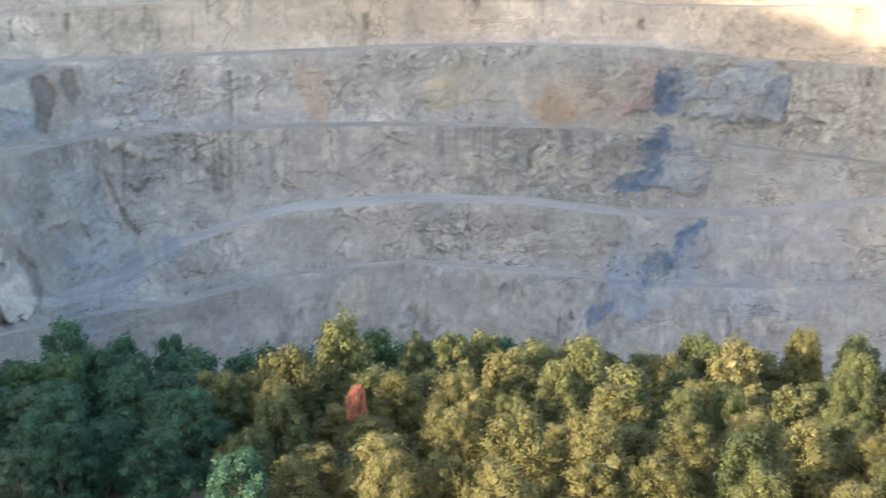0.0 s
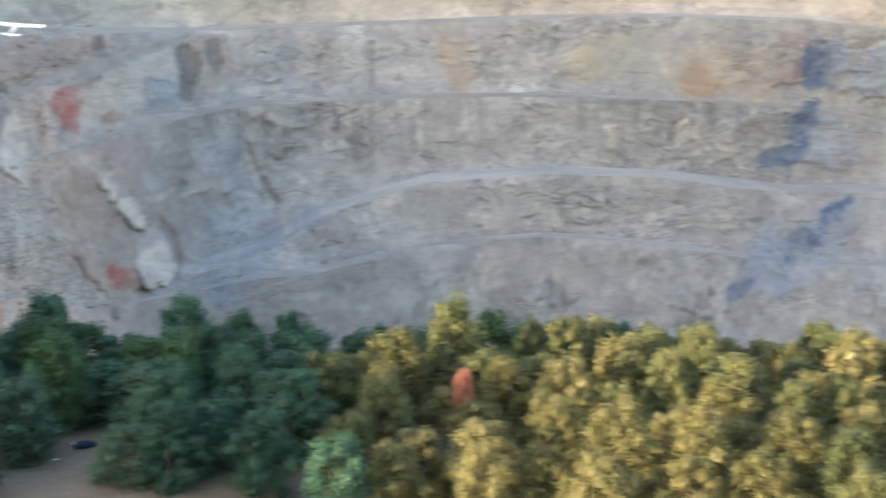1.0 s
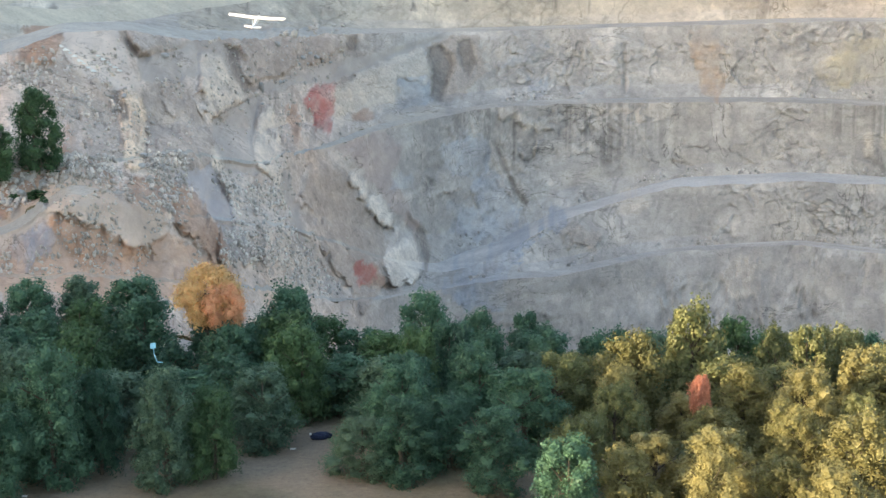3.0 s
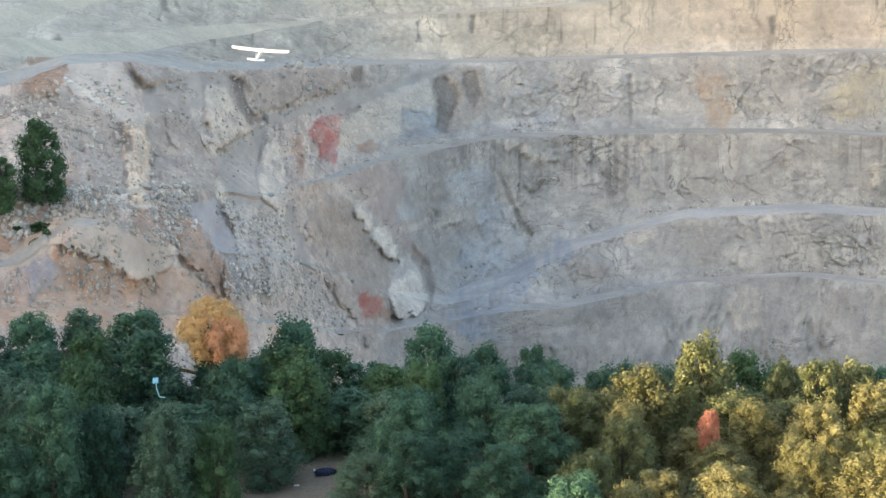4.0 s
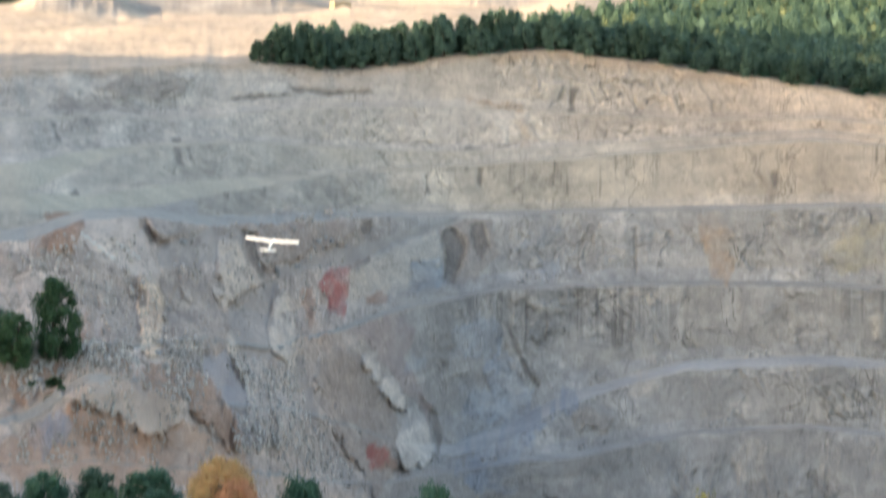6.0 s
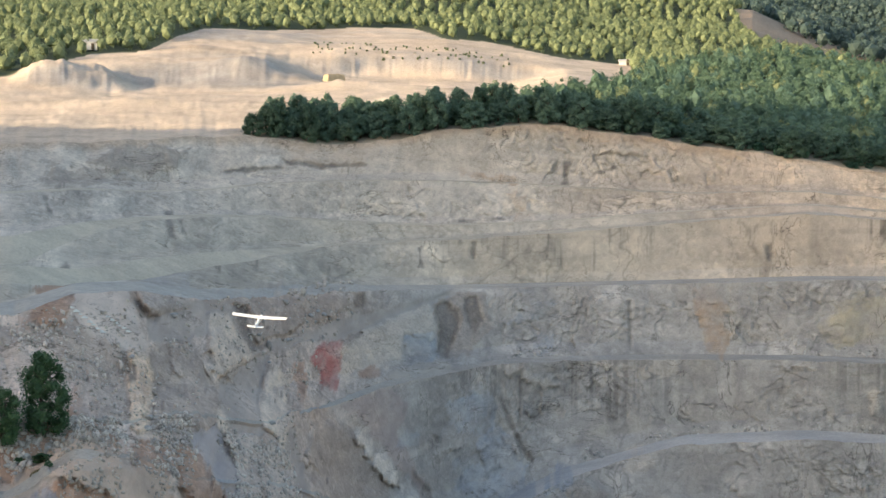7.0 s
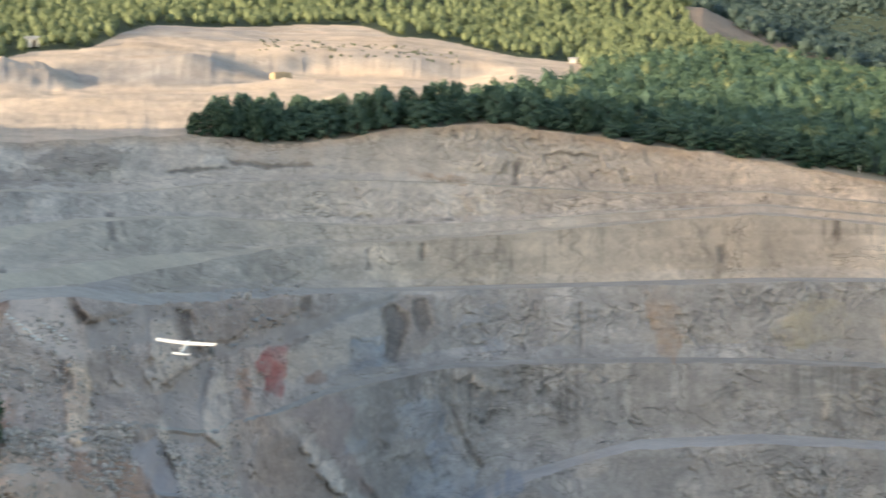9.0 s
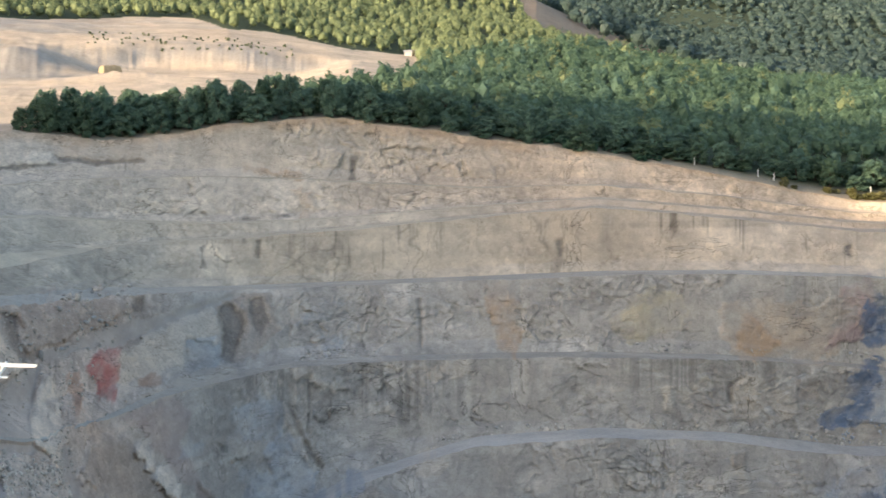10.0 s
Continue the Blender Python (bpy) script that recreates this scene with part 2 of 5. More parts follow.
WIDTH_1 = np.interp(AZ, [-16, 0, 3, 30], [0.6, 0.6, 4, 4])
WIDTH_2 = np.interp(AZ, [-16, -11.5, -11, -1.5, 1, 5, 30], [5, 5, 0.6, 0.6, 14, 9, 9])
WIDTH_3 = np.interp(AZ, [-16, -5, -2, 2, 30], [0.6, 0.6, 5, 6, 7])
WIDTH_4 = np.interp(AZ, [-16, -8, -3, 0, 30], [16, 16, 12, 8, 8])
WIDTH_5 = 6.0
WIDTH_6 = np.interp(AZ, [-14, -6, 2, 10, 14], [7, 5, 2, 2, 5])
WIDTH_7 = 2.5
BENCHES.append(([185, 185, 187, 191, 199, 214, 240, 262, 276, 283, 290, 304, 310, 313, 327, 337, 345],
                [1.0, 0.9, 0.1, -1.3, -3.5, -7.5, -15.3, -20.3, -22.0, -21.5, -22.1, -20.6, -19.7, -21.7, -27.1, -28.6, -28.3], WIDTH_1))
BENCHES.append(([193, 194, 198, 201, 210, 227, 253, 272, 288, 299, 306, 315, 318, 325, 341, 354, 360],
                [3.8, 4.2, 8.0, 6.8, 2.3, -1.7, -8.3, -15.7, -21.3, -19.9, -15.2, -10.1, -8.9, -10.6, -15.3, -16.3, -14.0], WIDTH_2))
BENCHES.append(([203, 203, 208, 215, 228, 246, 271, 297, 311, 321, 325, 328, 329, 332, 347, 360, 366],
                [10.7, 10.7, 10.7, 9.0, 7.6, 3.4, 1.8, 2.0, 2.4, 3.1, 3.3, 3.6, 3.8, 3.1, -0.0, -4.2, -7.6], WIDTH_3))
BENCHES.append(([240, 242, 252, 261, 274, 294, 313, 328, 338, 341, 342, 342, 342, 344, 349, 364, 370],
                [20.1, 20.7, 22.6, 22.0, 19.7, 18.2, 17.4, 16.4, 15.7, 15.8, 16.1, 16.9, 17.9, 18.1, 17.1, 13.9, 12.3], WIDTH_4))
BENCHES.append(([262, 264, 275, 292, 310, 327, 341, 349, 351, 352, 353, 353, 353, 357, 365, 370, 372],
                [24.8, 24.9, 23.4, 23.9, 23.9, 23.6, 23.6, 24.1, 24.6, 25.3, 26.2, 28.3, 30.3, 28.1, 25.2, 24.9, 25.2], WIDTH_5))
BENCHES.append(([285, 288, 308, 324, 336, 347, 353, 357, 358, 360, 361, 360, 360, 363, 371, 373, 373],
                [27.8, 28.2, 29.5, 30.0, 30.0, 29.4, 28.3, 27.6, 27.2, 27.5, 28.1, 30.3, 31.8, 29.5, 26.6, 25.8, 25.8], WIDTH_6))
BENCHES.append(([322, 324, 333, 342, 350, 357, 362, 366, 368, 369, 368, 366, 364, 367, 374, 376, 376],
                [34.7, 34.8, 35.3, 34.5, 34.6, 35.7, 36.2, 36.3, 36.2, 35.8, 35.1, 33.8, 34.4, 31.9, 28.4, 27.4, 27.4], WIDTH_7))
RIM_R = [352, 353, 357, 362, 368, 372, 374, 375, 375, 375, 375, 372, 370, 370, 377, 379, 379]
RIM_Z = [44.0, 44.1, 44.3, 44.8, 45.6, 45.6, 44.0, 44.9, 47.2, 48.3, 48.2, 44.4, 40.6, 36.0, 30.8, 29.4, 29.4]


def along(values, blur=9):
    v = np.interp(AZ, BEARINGS, values)
    if blur:
        k = np.hanning(blur * 2 + 3)
        v = np.convolve(np.pad(v, blur + 1, mode="edge"), k / k.sum(), "valid")
    return v


def open_land(r):
    """Level of the land where there is no quarry."""
    return np.interp(r, [0, 150, 380, 480, 600, 800, 1200, 2500, 4600], [-1, -1, 30, 45, 60, 85, 130, 230, 260])


def level(r, z):
    return open_land(r) * (1 - REACH) + z * REACH


ARC = RAD * 330   # metres along the wall


# ---- ramps, spurs, heaps and mineral bodies of the wall, each bounded by (bearing, level) corners ----
ZONES = []


def zone(kind, lift, *corners):
    """A body of ground of one kind, standing out of the wall by lift metres."""
    ZONES.append((kind, lift, np.array(corners)))


# colour, strength, grit, ragged edge (m)
KINDS = {
    "ramp": ((0.52, 0.485, 0.45), 0.85, 0.3, 0.5), "smooth": ((0.345, 0.325, 0.308), 0.9, 0.3, 0.6), "chute": ((0.365, 0.345, 0.325), 0.92, 0.28, 0.6),
    "bluechute": ((0.35, 0.352, 0.37), 0.92, 0.3, 0.6), "path": ((0.42, 0.38, 0.335), 0.9, 0.25, 0.5), "spur": ((0.60, 0.545, 0.475), 0.9, 1.2, 0.45),
    "sandy": ((0.50, 0.445, 0.385), 0.6, 1.2, 1.2), "pale": ((0.52, 0.47, 0.41), 0.8, 1.3, 0.7), "greyrock": ((0.40, 0.375, 0.35), 0.8, 1.3, 0.4),
    "beige": ((0.60, 0.51, 0.41), 0.9, 1.3, 0.45), "white": ((0.66, 0.605, 0.54), 0.85, 1.5, 1.0), "brown": ((0.345, 0.235, 0.175), 0.88, 1.4, 0.7),
    "brownrock": ((0.335, 0.29, 0.255), 0.75, 1.4, 1.0), "redbrown": ((0.35, 0.24, 0.185), 0.85, 1.2, 0.8), "rose": ((0.36, 0.30, 0.28), 0.7, 0.7, 0.7),
    # clefts are recessed and carry their inner shade as a dark tint
    "shaded_cleft": ((0.215, 0.19, 0.172), 0.9, 1.4, 0.45), "shaft": ((0.27, 0.25, 0.235), 0.8, 1.0, 0.15), "rubbly": ((0.39, 0.35, 0.315), 0.85, 1.3, 0.9), "heap": ((0.49, 0.455, 0.42), 0.85, 1.4, 0.5),
    "slaterubble": ((0.25, 0.25, 0.265), 0.8, 1.4, 0.5), "tan": ((0.44, 0.32, 0.245), 0.9, 0.7, 0.9), "mound": ((0.51, 0.43, 0.36), 0.9, 0.3, 0.35),
    "rust": ((0.42, 0.26, 0.175), 0.7, 0.7, 1.1), "red": ((0.36, 0.12, 0.11), 0.85, 0.9, 1.0), "blue": ((0.29, 0.37, 0.45), 0.6, 0.8, 0.8),
    "paleblue": ((0.37, 0.41, 0.465), 0.5, 0.9, 1.1), "slate": ((0.29, 0.325, 0.38), 0.8, 0.9, 1.4), "slatewash": ((0.33, 0.345, 0.38), 0.55, 0.8, 2.0),
    "darkblue": ((0.115, 0.16, 0.245), 0.95, 0.9, 1.3),
    "orange": ((0.43, 0.30, 0.205), 0.8, 0.8, 1.0), "warm": ((0.47, 0.37, 0.29), 0.7, 0.9, 1.5), "ochre": ((0.46, 0.40, 0.28), 0.55, 0.8, 1.3),
    "maroon": ((0.32, 0.235, 0.24), 0.8, 0.9, 0.7)}
zone("rubbly", 0.1, (-14.56, 19.4), (-13.82, 19.3), (-12.20, 20.2), (-11.35, 17.2), (-10.23, 15.0), (-10.27, 11.9), (-10.24, 9.0), (-11.19, 10.0), (-11.80, 11.7), (-12.27, 14.4), (-13.35, 17.3), (-14.60, 16.8))
zone("rubbly", 0.1, (-9.59, 15.6), (-8.57, 14.6), (-7.75, 11.6), (-7.46, 8.0), (-7.22, 5.3), (-8.64, 7.0), (-9.41, 8.0), (-9.56, 12.0))
zone("redbrown", 0.0, (-14.75, 7.5), (-14.45, 10.6), (-13.96, 10.5), (-12.31, 11.3), (-11.70, 10.0), (-11.07, 9.1), (-10.58, 8.0), (-9.69, 6.8), (-8.66, 5.7), (-8.15, 4.1), (-8.68, 3.6), (-9.96, 6.2), (-10.96, 8.2), (-11.83, 9.4), (-12.61, 7.9), (-14.02, 5.8))
zone("ramp", 0.2, (-12.10, 22.5), (-10.29, 22.2), (-10.15, 20.7), (-9.93, 17.7), (-9.59, 15.0), (-10.23, 15.2), (-11.35, 17.2), (-11.90, 18.9), (-12.32, 20.7))
zone("brown", 0.5, (-13.61, 20.9), (-13.15, 22.5), (-12.41, 22.8), (-12.11, 21.9), (-12.33, 19.0), (-12.96, 19.1), (-13.51, 19.7))
zone("shaded_cleft", -1.3, (-10.35, 22.3), (-10.06, 22.2), (-9.83, 20.1), (-9.37, 18.5), (-9.63, 18.0), (-9.92, 18.7), (-10.18, 20.5))
zone("greyrock", 0.9, (-10.01, 22.1), (-8.89, 22.2), (-8.42, 21.4), (-8.38, 19.5), (-9.05, 19.1), (-9.62, 19.1), (-9.88, 20.6))
zone("chute", -0.4, (-9.76, 18.2), (-9.05, 18.6), (-8.02, 19.3), (-7.00, 18.6), (-6.68, 16.7), (-7.20, 16.2), (-7.69, 14.7), (-8.57, 14.7), (-9.59, 15.8))
zone("spur", 1.0, (-7.68, 17.2), (-7.11, 16.8), (-6.51, 12.7), (-6.33, 10.6), (-6.72, 10.3), (-7.06, 9.2), (-7.57, 10.8), (-7.74, 13.4))
zone("shaded_cleft", -1.4, (-7.00, 18.1), (-6.47, 17.0), (-6.35, 13.6), (-5.90, 11.5), (-6.33, 10.8), (-6.66, 13.9))
zone("brownrock", 0.7, (-6.48, 17.9), (-4.94, 17.8), (-3.12, 17.1), (-2.84, 14.7), (-3.52, 13.3), (-4.43, 12.6), (-5.67, 13.0), (-6.15, 12.3), (-6.35, 14.9))
zone("shaded_cleft", -1.0, (-3.06, 16.9), (-2.61, 16.6), (-2.58, 14.2), (-2.95, 14.3))
zone("chute", -0.4, (-3.39, 12.6), (-1.83, 12.8), (-0.66, 14.1), (0.31, 15.8), (0.31, 13.8), (-1.05, 12.3), (-2.35, 10.7), (-3.53, 9.7), (-4.70, 10.1), (-5.75, 10.4), (-5.87, 11.7), (-4.44, 12.2))
zone("chute", -1.3, (-7.34, 9.2), (-7.06, 9.2), (-6.27, 10.3), (-5.75, 10.4), (-5.89, 7.8), (-6.04, 5.0), (-5.89, 2.8), (-5.51, 1.2), (-6.38, 2.4), (-6.99, 3.9), (-7.24, 6.1))
zone("spur", 0.9, (-5.89, 8.1), (-5.43, 8.6), (-5.22, 4.7), (-5.17, 0.7), (-5.00, -2.9), (-5.26, -1.9), (-5.51, 1.1), (-5.89, 2.8), (-6.04, 5.0))
zone("beige", 1.3, (-10.23, 15.0), (-9.79, 14.9), (-9.47, 11.9), (-9.59, 8.5), (-9.92, 8.6), (-10.26, 9.3), (-10.34, 11.9))
zone("shaded_cleft", -1.0, (-10.34, 13.8), (-10.12, 13.6), (-10.06, 11.9), (-10.29, 11.8))
zone("white", 0.5, (-7.88, 11.8), (-7.54, 11.3), (-7.52, 9.8), (-7.77, 10.2))
zone("bluechute", -1.0, (-8.67, 6.9), (-7.22, 5.3), (-7.07, 3.7), (-6.60, 0.3), (-6.46, -1.6), (-7.33, -0.2), (-7.96, 3.4), (-8.63, 5.7))
zone("spur", 0.7, (-7.44, 7.3), (-7.21, 6.1), (-6.94, 3.5), (-6.54, 0.1), (-6.76, 0.3), (-7.15, 3.5), (-7.37, 5.5))
zone("heap", 0.5, (-7.15, 4.2), (-6.38, 2.4), (-5.30, -0.2), (-4.84, -4.9), (-4.52, -8.2), (-4.07, -12.0), (-3.41, -15.9), (-3.15, -18.2), (-4.01, -15.4), (-4.54, -12.6), (-5.29, -7.8), (-5.97, -4.9), (-6.62, -1.7), (-6.88, 1.5))
zone("slaterubble", 0.6, (-7.25, -0.8), (-6.62, -1.6), (-5.64, -5.1), (-5.69, -6.2), (-6.50, -4.3), (-7.15, -2.6))
zone("brown", 0.8, (-8.68, 5.7), (-8.02, 4.0), (-7.29, 0.6), (-7.00, -2.9), (-7.17, -3.9), (-7.87, -0.9), (-8.44, 2.0), (-8.83, 4.6))
zone("tan", 0.2, (-14.84, 2.6), (-13.70, 3.2), (-12.27, 5.9), (-11.01, 4.2), (-10.37, 2.2), (-9.60, 0.9), (-8.96, 1.7), (-7.94, -0.8), (-7.17, -3.9), (-6.65, -6.5), (-7.72, -5.2), (-11.09, -1.5), (-14.88, 0.7))
zone("rust", 0.2, (-12.47, 5.1), (-11.14, 3.9), (-10.46, 1.9), (-9.76, 0.9), (-9.84, -0.5), (-11.06, 0.3), (-12.00, 2.6))
zone("slate", 0.1, (-13.98, 3.0), (-12.92, 4.7), (-12.66, 3.2), (-13.41, 1.6))
zone("mound", 0.8, (-12.88, 6.6), (-12.29, 8.6), (-11.85, 9.9), (-11.06, 8.6), (-10.19, 6.4), (-9.04, 3.8), (-8.94, 1.9), (-9.60, 1.1), (-10.36, 2.4), (-11.01, 4.2), (-12.27, 5.9))
zone("path", -0.3, (-14.50, 3.7), (-12.89, 6.6), (-12.37, 6.4), (-13.17, 5.1), (-14.23, 3.1))
zone("rust", 0.0, (-12.12, 11.6), (-11.49, 11.4), (-11.41, 10.4), (-12.07, 10.7))
zone("smooth", -1.2, (-5.17, 0.9), (-5.01, 0.5), (-4.57, -5.5), (-3.80, -12.3), (-2.75, -18.9), (-3.22, -18.4), (-3.87, -14.2), (-4.58, -8.0), (-4.97, -3.4))
zone("brownrock", 0.8, (-4.48, 1.4), (-3.30, -1.0), (-2.78, -3.9), (-2.06, -10.5), (-1.50, -14.9), (-1.77, -16.0), (-1.50, -19.3), (-2.41, -19.2), (-3.47, -13.6), (-4.12, -7.6), (-4.49, -2.8))
zone("pale", 0.4, (-3.61, -8.4), (-3.32, -9.4), (-3.13, -11.5), (-3.40, -11.0))
zone("white", 1.2, (-2.88, -3.1), (-2.36, -5.6), (-1.83, -9.4), (-1.44, -12.2), (-0.73, -16.7), (-0.46, -20.0), (-0.81, -20.9), (-1.48, -19.4), (-1.74, -16.1), (-1.47, -14.9), (-2.06, -10.7), (-2.55, -7.0))
zone("redbrown", 0.2, (-2.78, -14.5), (-2.07, -16.6), (-1.68, -19.3), (-2.21, -18.0))
zone("red", 0.1, (-2.72, -14.8), (-2.25, -16.2), (-2.01, -17.9), (-2.54, -16.5))
zone("shaded_cleft", -1.2, (-1.10, -14.2), (-0.81, -15.6), (-0.46, -19.9), (-0.38, -20.4), (-0.14, -18.7), (-0.67, -14.1), (-1.02, -12.1))
zone("rose", 0.1, (-3.16, 2.1), (-1.84, 2.5), (-1.17, -1.7), (-1.57, -5.3), (-0.54, -14.5), (-0.74, -16.5), (-1.86, -7.8), (-2.77, -1.9), (-3.58, 1.3))
zone("pale", 0.35, (-3.47, 8.2), (-1.57, 11.4), (-0.53, 13.4), (-0.16, 9.4), (-0.40, 7.4), (-1.31, 8.6), (-1.42, 3.9), (-2.37, 3.6), (-3.42, 2.8))
zone("red", 0.5, (-4.41, 8.2), (-4.05, 9.7), (-3.51, 9.5), (-3.38, 6.1), (-3.52, 3.0), (-3.99, 3.7))
zone("redbrown", 0.1, (-4.92, 8.2), (-4.64, 7.6), (-4.47, 3.4), (-4.67, 3.3), (-4.93, 5.6))
zone("redbrown", 0.0, (-2.92, 4.5), (-2.10, 4.2), (-1.97, 2.6), (-2.83, 3.2))
zone("blue", 0.2, (-1.34, 8.4), (-0.40, 8.2), (-0.19, 5.0), (-0.72, 3.1), (-1.32, 4.1))
zone("blue", 0.1, (-1.41, -5.8), (-0.77, -6.7), (-0.80, -8.3), (-1.38, -7.6))
zone("path", -0.3, (-4.05, 2.1), (-2.37, 2.6), (-0.66, 3.5), (0.31, 3.6), (0.31, 2.2), (-1.19, 1.9), (-3.10, 1.3), (-3.74, 1.0))
zone("brownrock", 0.1, (-0.41, 13.5), (0.31, 14.9), (1.29, 14.1), (1.56, 8.6), (0.84, 4.3), (0.12, 4.1), (-0.17, 8.2))
zone("shaded_cleft", -1.2, (-0.30, 13.0), (0.12, 13.8), (0.53, 9.9), (0.31, 6.6), (0.08, 4.1), (-0.23, 5.0), (-0.15, 8.7))
zone("shaded_cleft", -0.6, (0.72, 13.7), (1.06, 13.9), (1.25, 10.2), (1.03, 7.8), (0.80, 10.3))
zone("paleblue", 0.2, (2.20, 9.7), (2.77, 12.5), (3.61, 13.5), (3.34, 9.9), (2.49, 9.3))
zone("paleblue", 0.2, (3.06, 6.9), (3.63, 6.8), (3.58, 4.1), (3.16, 4.2))
zone("paleblue", 0.3, (1.27, -9.6), (1.94, -8.0), (2.52, -10.6), (2.81, -14.6), (2.33, -16.5), (1.50, -15.0), (1.17, -12.4))
zone("paleblue", 0.1, (0.21, -2.6), (1.45, -1.4), (2.03, -5.6), (1.27, -9.1), (0.31, -6.4))
zone("paleblue", 0.1, (0.31, -12.0), (1.27, -13.9), (2.04, -17.7), (1.28, -19.5), (0.41, -16.7))
zone("sandy", 0.2, (1.74, -2.6), (1.99, -3.5), (2.46, -9.7), (2.96, -14.1), (2.71, -14.5), (2.19, -10.6), (1.84, -6.5))
zone("shaded_cleft", -0.5, (1.91, -3.4), (2.07, -4.2), (2.61, -10.7), (3.10, -14.1), (2.92, -14.4), (2.38, -10.6))
zone("sandy", 0.2, (2.02, 3.1), (2.69, 2.3), (3.20, 0.5), (3.64, -1.0), (3.27, -1.5), (2.50, 0.3), (2.08, 1.2))
zone("sandy", 0.1, (5.63, 2.5), (6.28, 2.8), (6.94, 2.3), (7.88, 3.5), (7.81, 1.3), (6.95, 1.0), (6.19, 1.6), (5.72, 1.2))
zone("sandy", 0.1, (4.87, 3.5), (5.53, 2.6), (5.44, 2.0), (4.91, 2.9))
zone("sandy", 0.1, (6.15, -12.5), (6.82, -12.0), (6.97, -13.3), (6.45, -14.3), (6.06, -13.6))
zone("brownrock", 0.4, (4.16, -15.9), (5.02, -15.2), (5.51, -17.9), (5.32, -20.0), (4.46, -19.3))
zone("sandy", 0.1, (9.62, -22.9), (10.07, -21.1), (10.56, -23.9), (10.65, -28.3), (9.93, -27.8), (9.19, -24.7))
zone("slate", 0.0, (0.31, -21.6), (2.24, -19.2), (4.16, -14.9), (4.35, -14.9), (2.25, -20.7), (2.25, -26.2), (1.09, -25.3))
zone("orange", 0.1, (8.42, 15.3), (8.89, 16.7), (9.22, 12.7), (9.44, 7.4), (9.18, 3.9), (8.62, 4.1), (8.41, 9.5))
zone("ochre", 0.1, (12.69, 14.0), (13.49, 15.1), (14.52, 14.6), (14.58, 7.8), (13.36, 7.2), (12.80, 9.8))
zone("shaft", -0.5, (6.08, 13.5), (6.23, 13.6), (6.26, 4.2), (6.13, 4.2))
zone("brown", 0.4, (-13.53, 22.2), (-12.98, 22.8), (-12.48, 21.4), (-12.93, 20.9), (-13.34, 21.5))
zone("rust", 0.2, (-13.75, 20.7), (-12.79, 20.9), (-12.43, 19.1), (-12.96, 18.8), (-13.66, 19.5))
zone("shaded_cleft", -0.6, (-12.54, 24.0), (-12.33, 24.1), (-12.08, 22.7), (-12.34, 22.5))
zone("brownrock", 0.2, (-13.11, 38.2), (-11.69, 39.2), (-10.44, 38.6), (-10.17, 35.9), (-11.69, 36.0), (-13.02, 36.9))
zone("brownrock", 0.3, (-11.69, 40.3), (-10.62, 43.4), (-9.36, 43.9), (-8.27, 43.5), (-8.81, 39.1), (-9.72, 38.0), (-10.98, 38.6))
zone("white", 0.2, (-6.26, 42.0), (-5.33, 42.4), (-5.52, 39.1), (-6.16, 39.1))
zone("shaded_cleft", -0.4, (-7.36, 38.5), (-5.33, 39.4), (-5.33, 39.0), (-7.28, 38.0))
zone("shaded_cleft", -0.4, (-5.52, 42.0), (-5.24, 40.8), (-4.04, 39.7), (-2.03, 40.0), (-2.03, 39.6), (-4.11, 39.1), (-5.33, 39.7))
zone("warm", 0.1, (-5.34, 44.4), (-1.99, 43.9), (-2.08, 40.3), (-4.04, 40.3), (-5.15, 41.4))
zone("shaded_cleft", -0.3, (-13.06, 34.0), (-12.99, 34.0), (-12.84, 31.3), (-12.98, 31.5))
zone("shaded_cleft", -0.4, (-9.26, 31.2), (-8.95, 30.9), (-8.87, 26.3), (-9.07, 26.8))
zone("shaded_cleft", -0.3, (-8.80, 29.8), (-8.61, 29.8), (-8.53, 27.1), (-8.71, 27.3))
zone("shaded_cleft", -0.4, (-11.05, 23.5), (-8.95, 24.1), (-8.95, 23.9), (-10.99, 23.3))
zone("shaded_cleft", -0.3, (-0.94, 23.5), (-0.76, 23.5), (-0.66, 19.2), (-0.88, 19.5))
zone("shaded_cleft", -0.4, (0.94, 24.5), (1.09, 24.5), (1.06, 20.3), (0.87, 21.0))
zone("shaded_cleft", -0.4, (10.62, 23.9), (10.77, 23.9), (10.81, 20.6), (10.63, 20.4))
zone("shaded_cleft", -0.4, (0.07, 28.0), (2.04, 28.6), (2.04, 28.3), (0.11, 27.6))
zone("shaded_cleft", -0.15, (3.80, 35.6), (3.98, 40.4), (4.13, 40.4), (4.17, 35.4), (3.99, 34.9))
zone("shaded_cleft", -0.15, (4.83, 38.2), (5.65, 39.5), (5.69, 39.0), (4.91, 37.6))
zone("orange", 0.0, (0.44, 39.1), (1.37, 37.9), (2.31, 36.5), (2.31, 35.6), (1.19, 36.1), (0.44, 37.3))
zone("warm", 0.2, (2.12, 33.8), (2.78, 33.8), (2.97, 29.2), (2.32, 28.6))
# eastern half
zone("warm", 0.1, (15.52, 12.4), (20.12, 12.0), (19.62, 2.5), (16.58, 2.7), (16.16, 4.3), (15.84, 8.7))
zone("orange", 0.2, (16.63, 9.8), (17.21, 8.4), (17.53, 5.2), (17.11, 2.8), (16.58, 3.6), (16.37, 6.7))
zone("ochre", 0.1, (12.32, 10.0), (12.96, 12.4), (13.81, 12.4), (13.60, 7.5), (12.96, 5.7))
zone("sandy", 0.1, (14.52, -3.7), (15.30, 0.6), (15.79, 1.3), (15.75, 0.2), (15.20, -1.6), (14.67, -4.7))
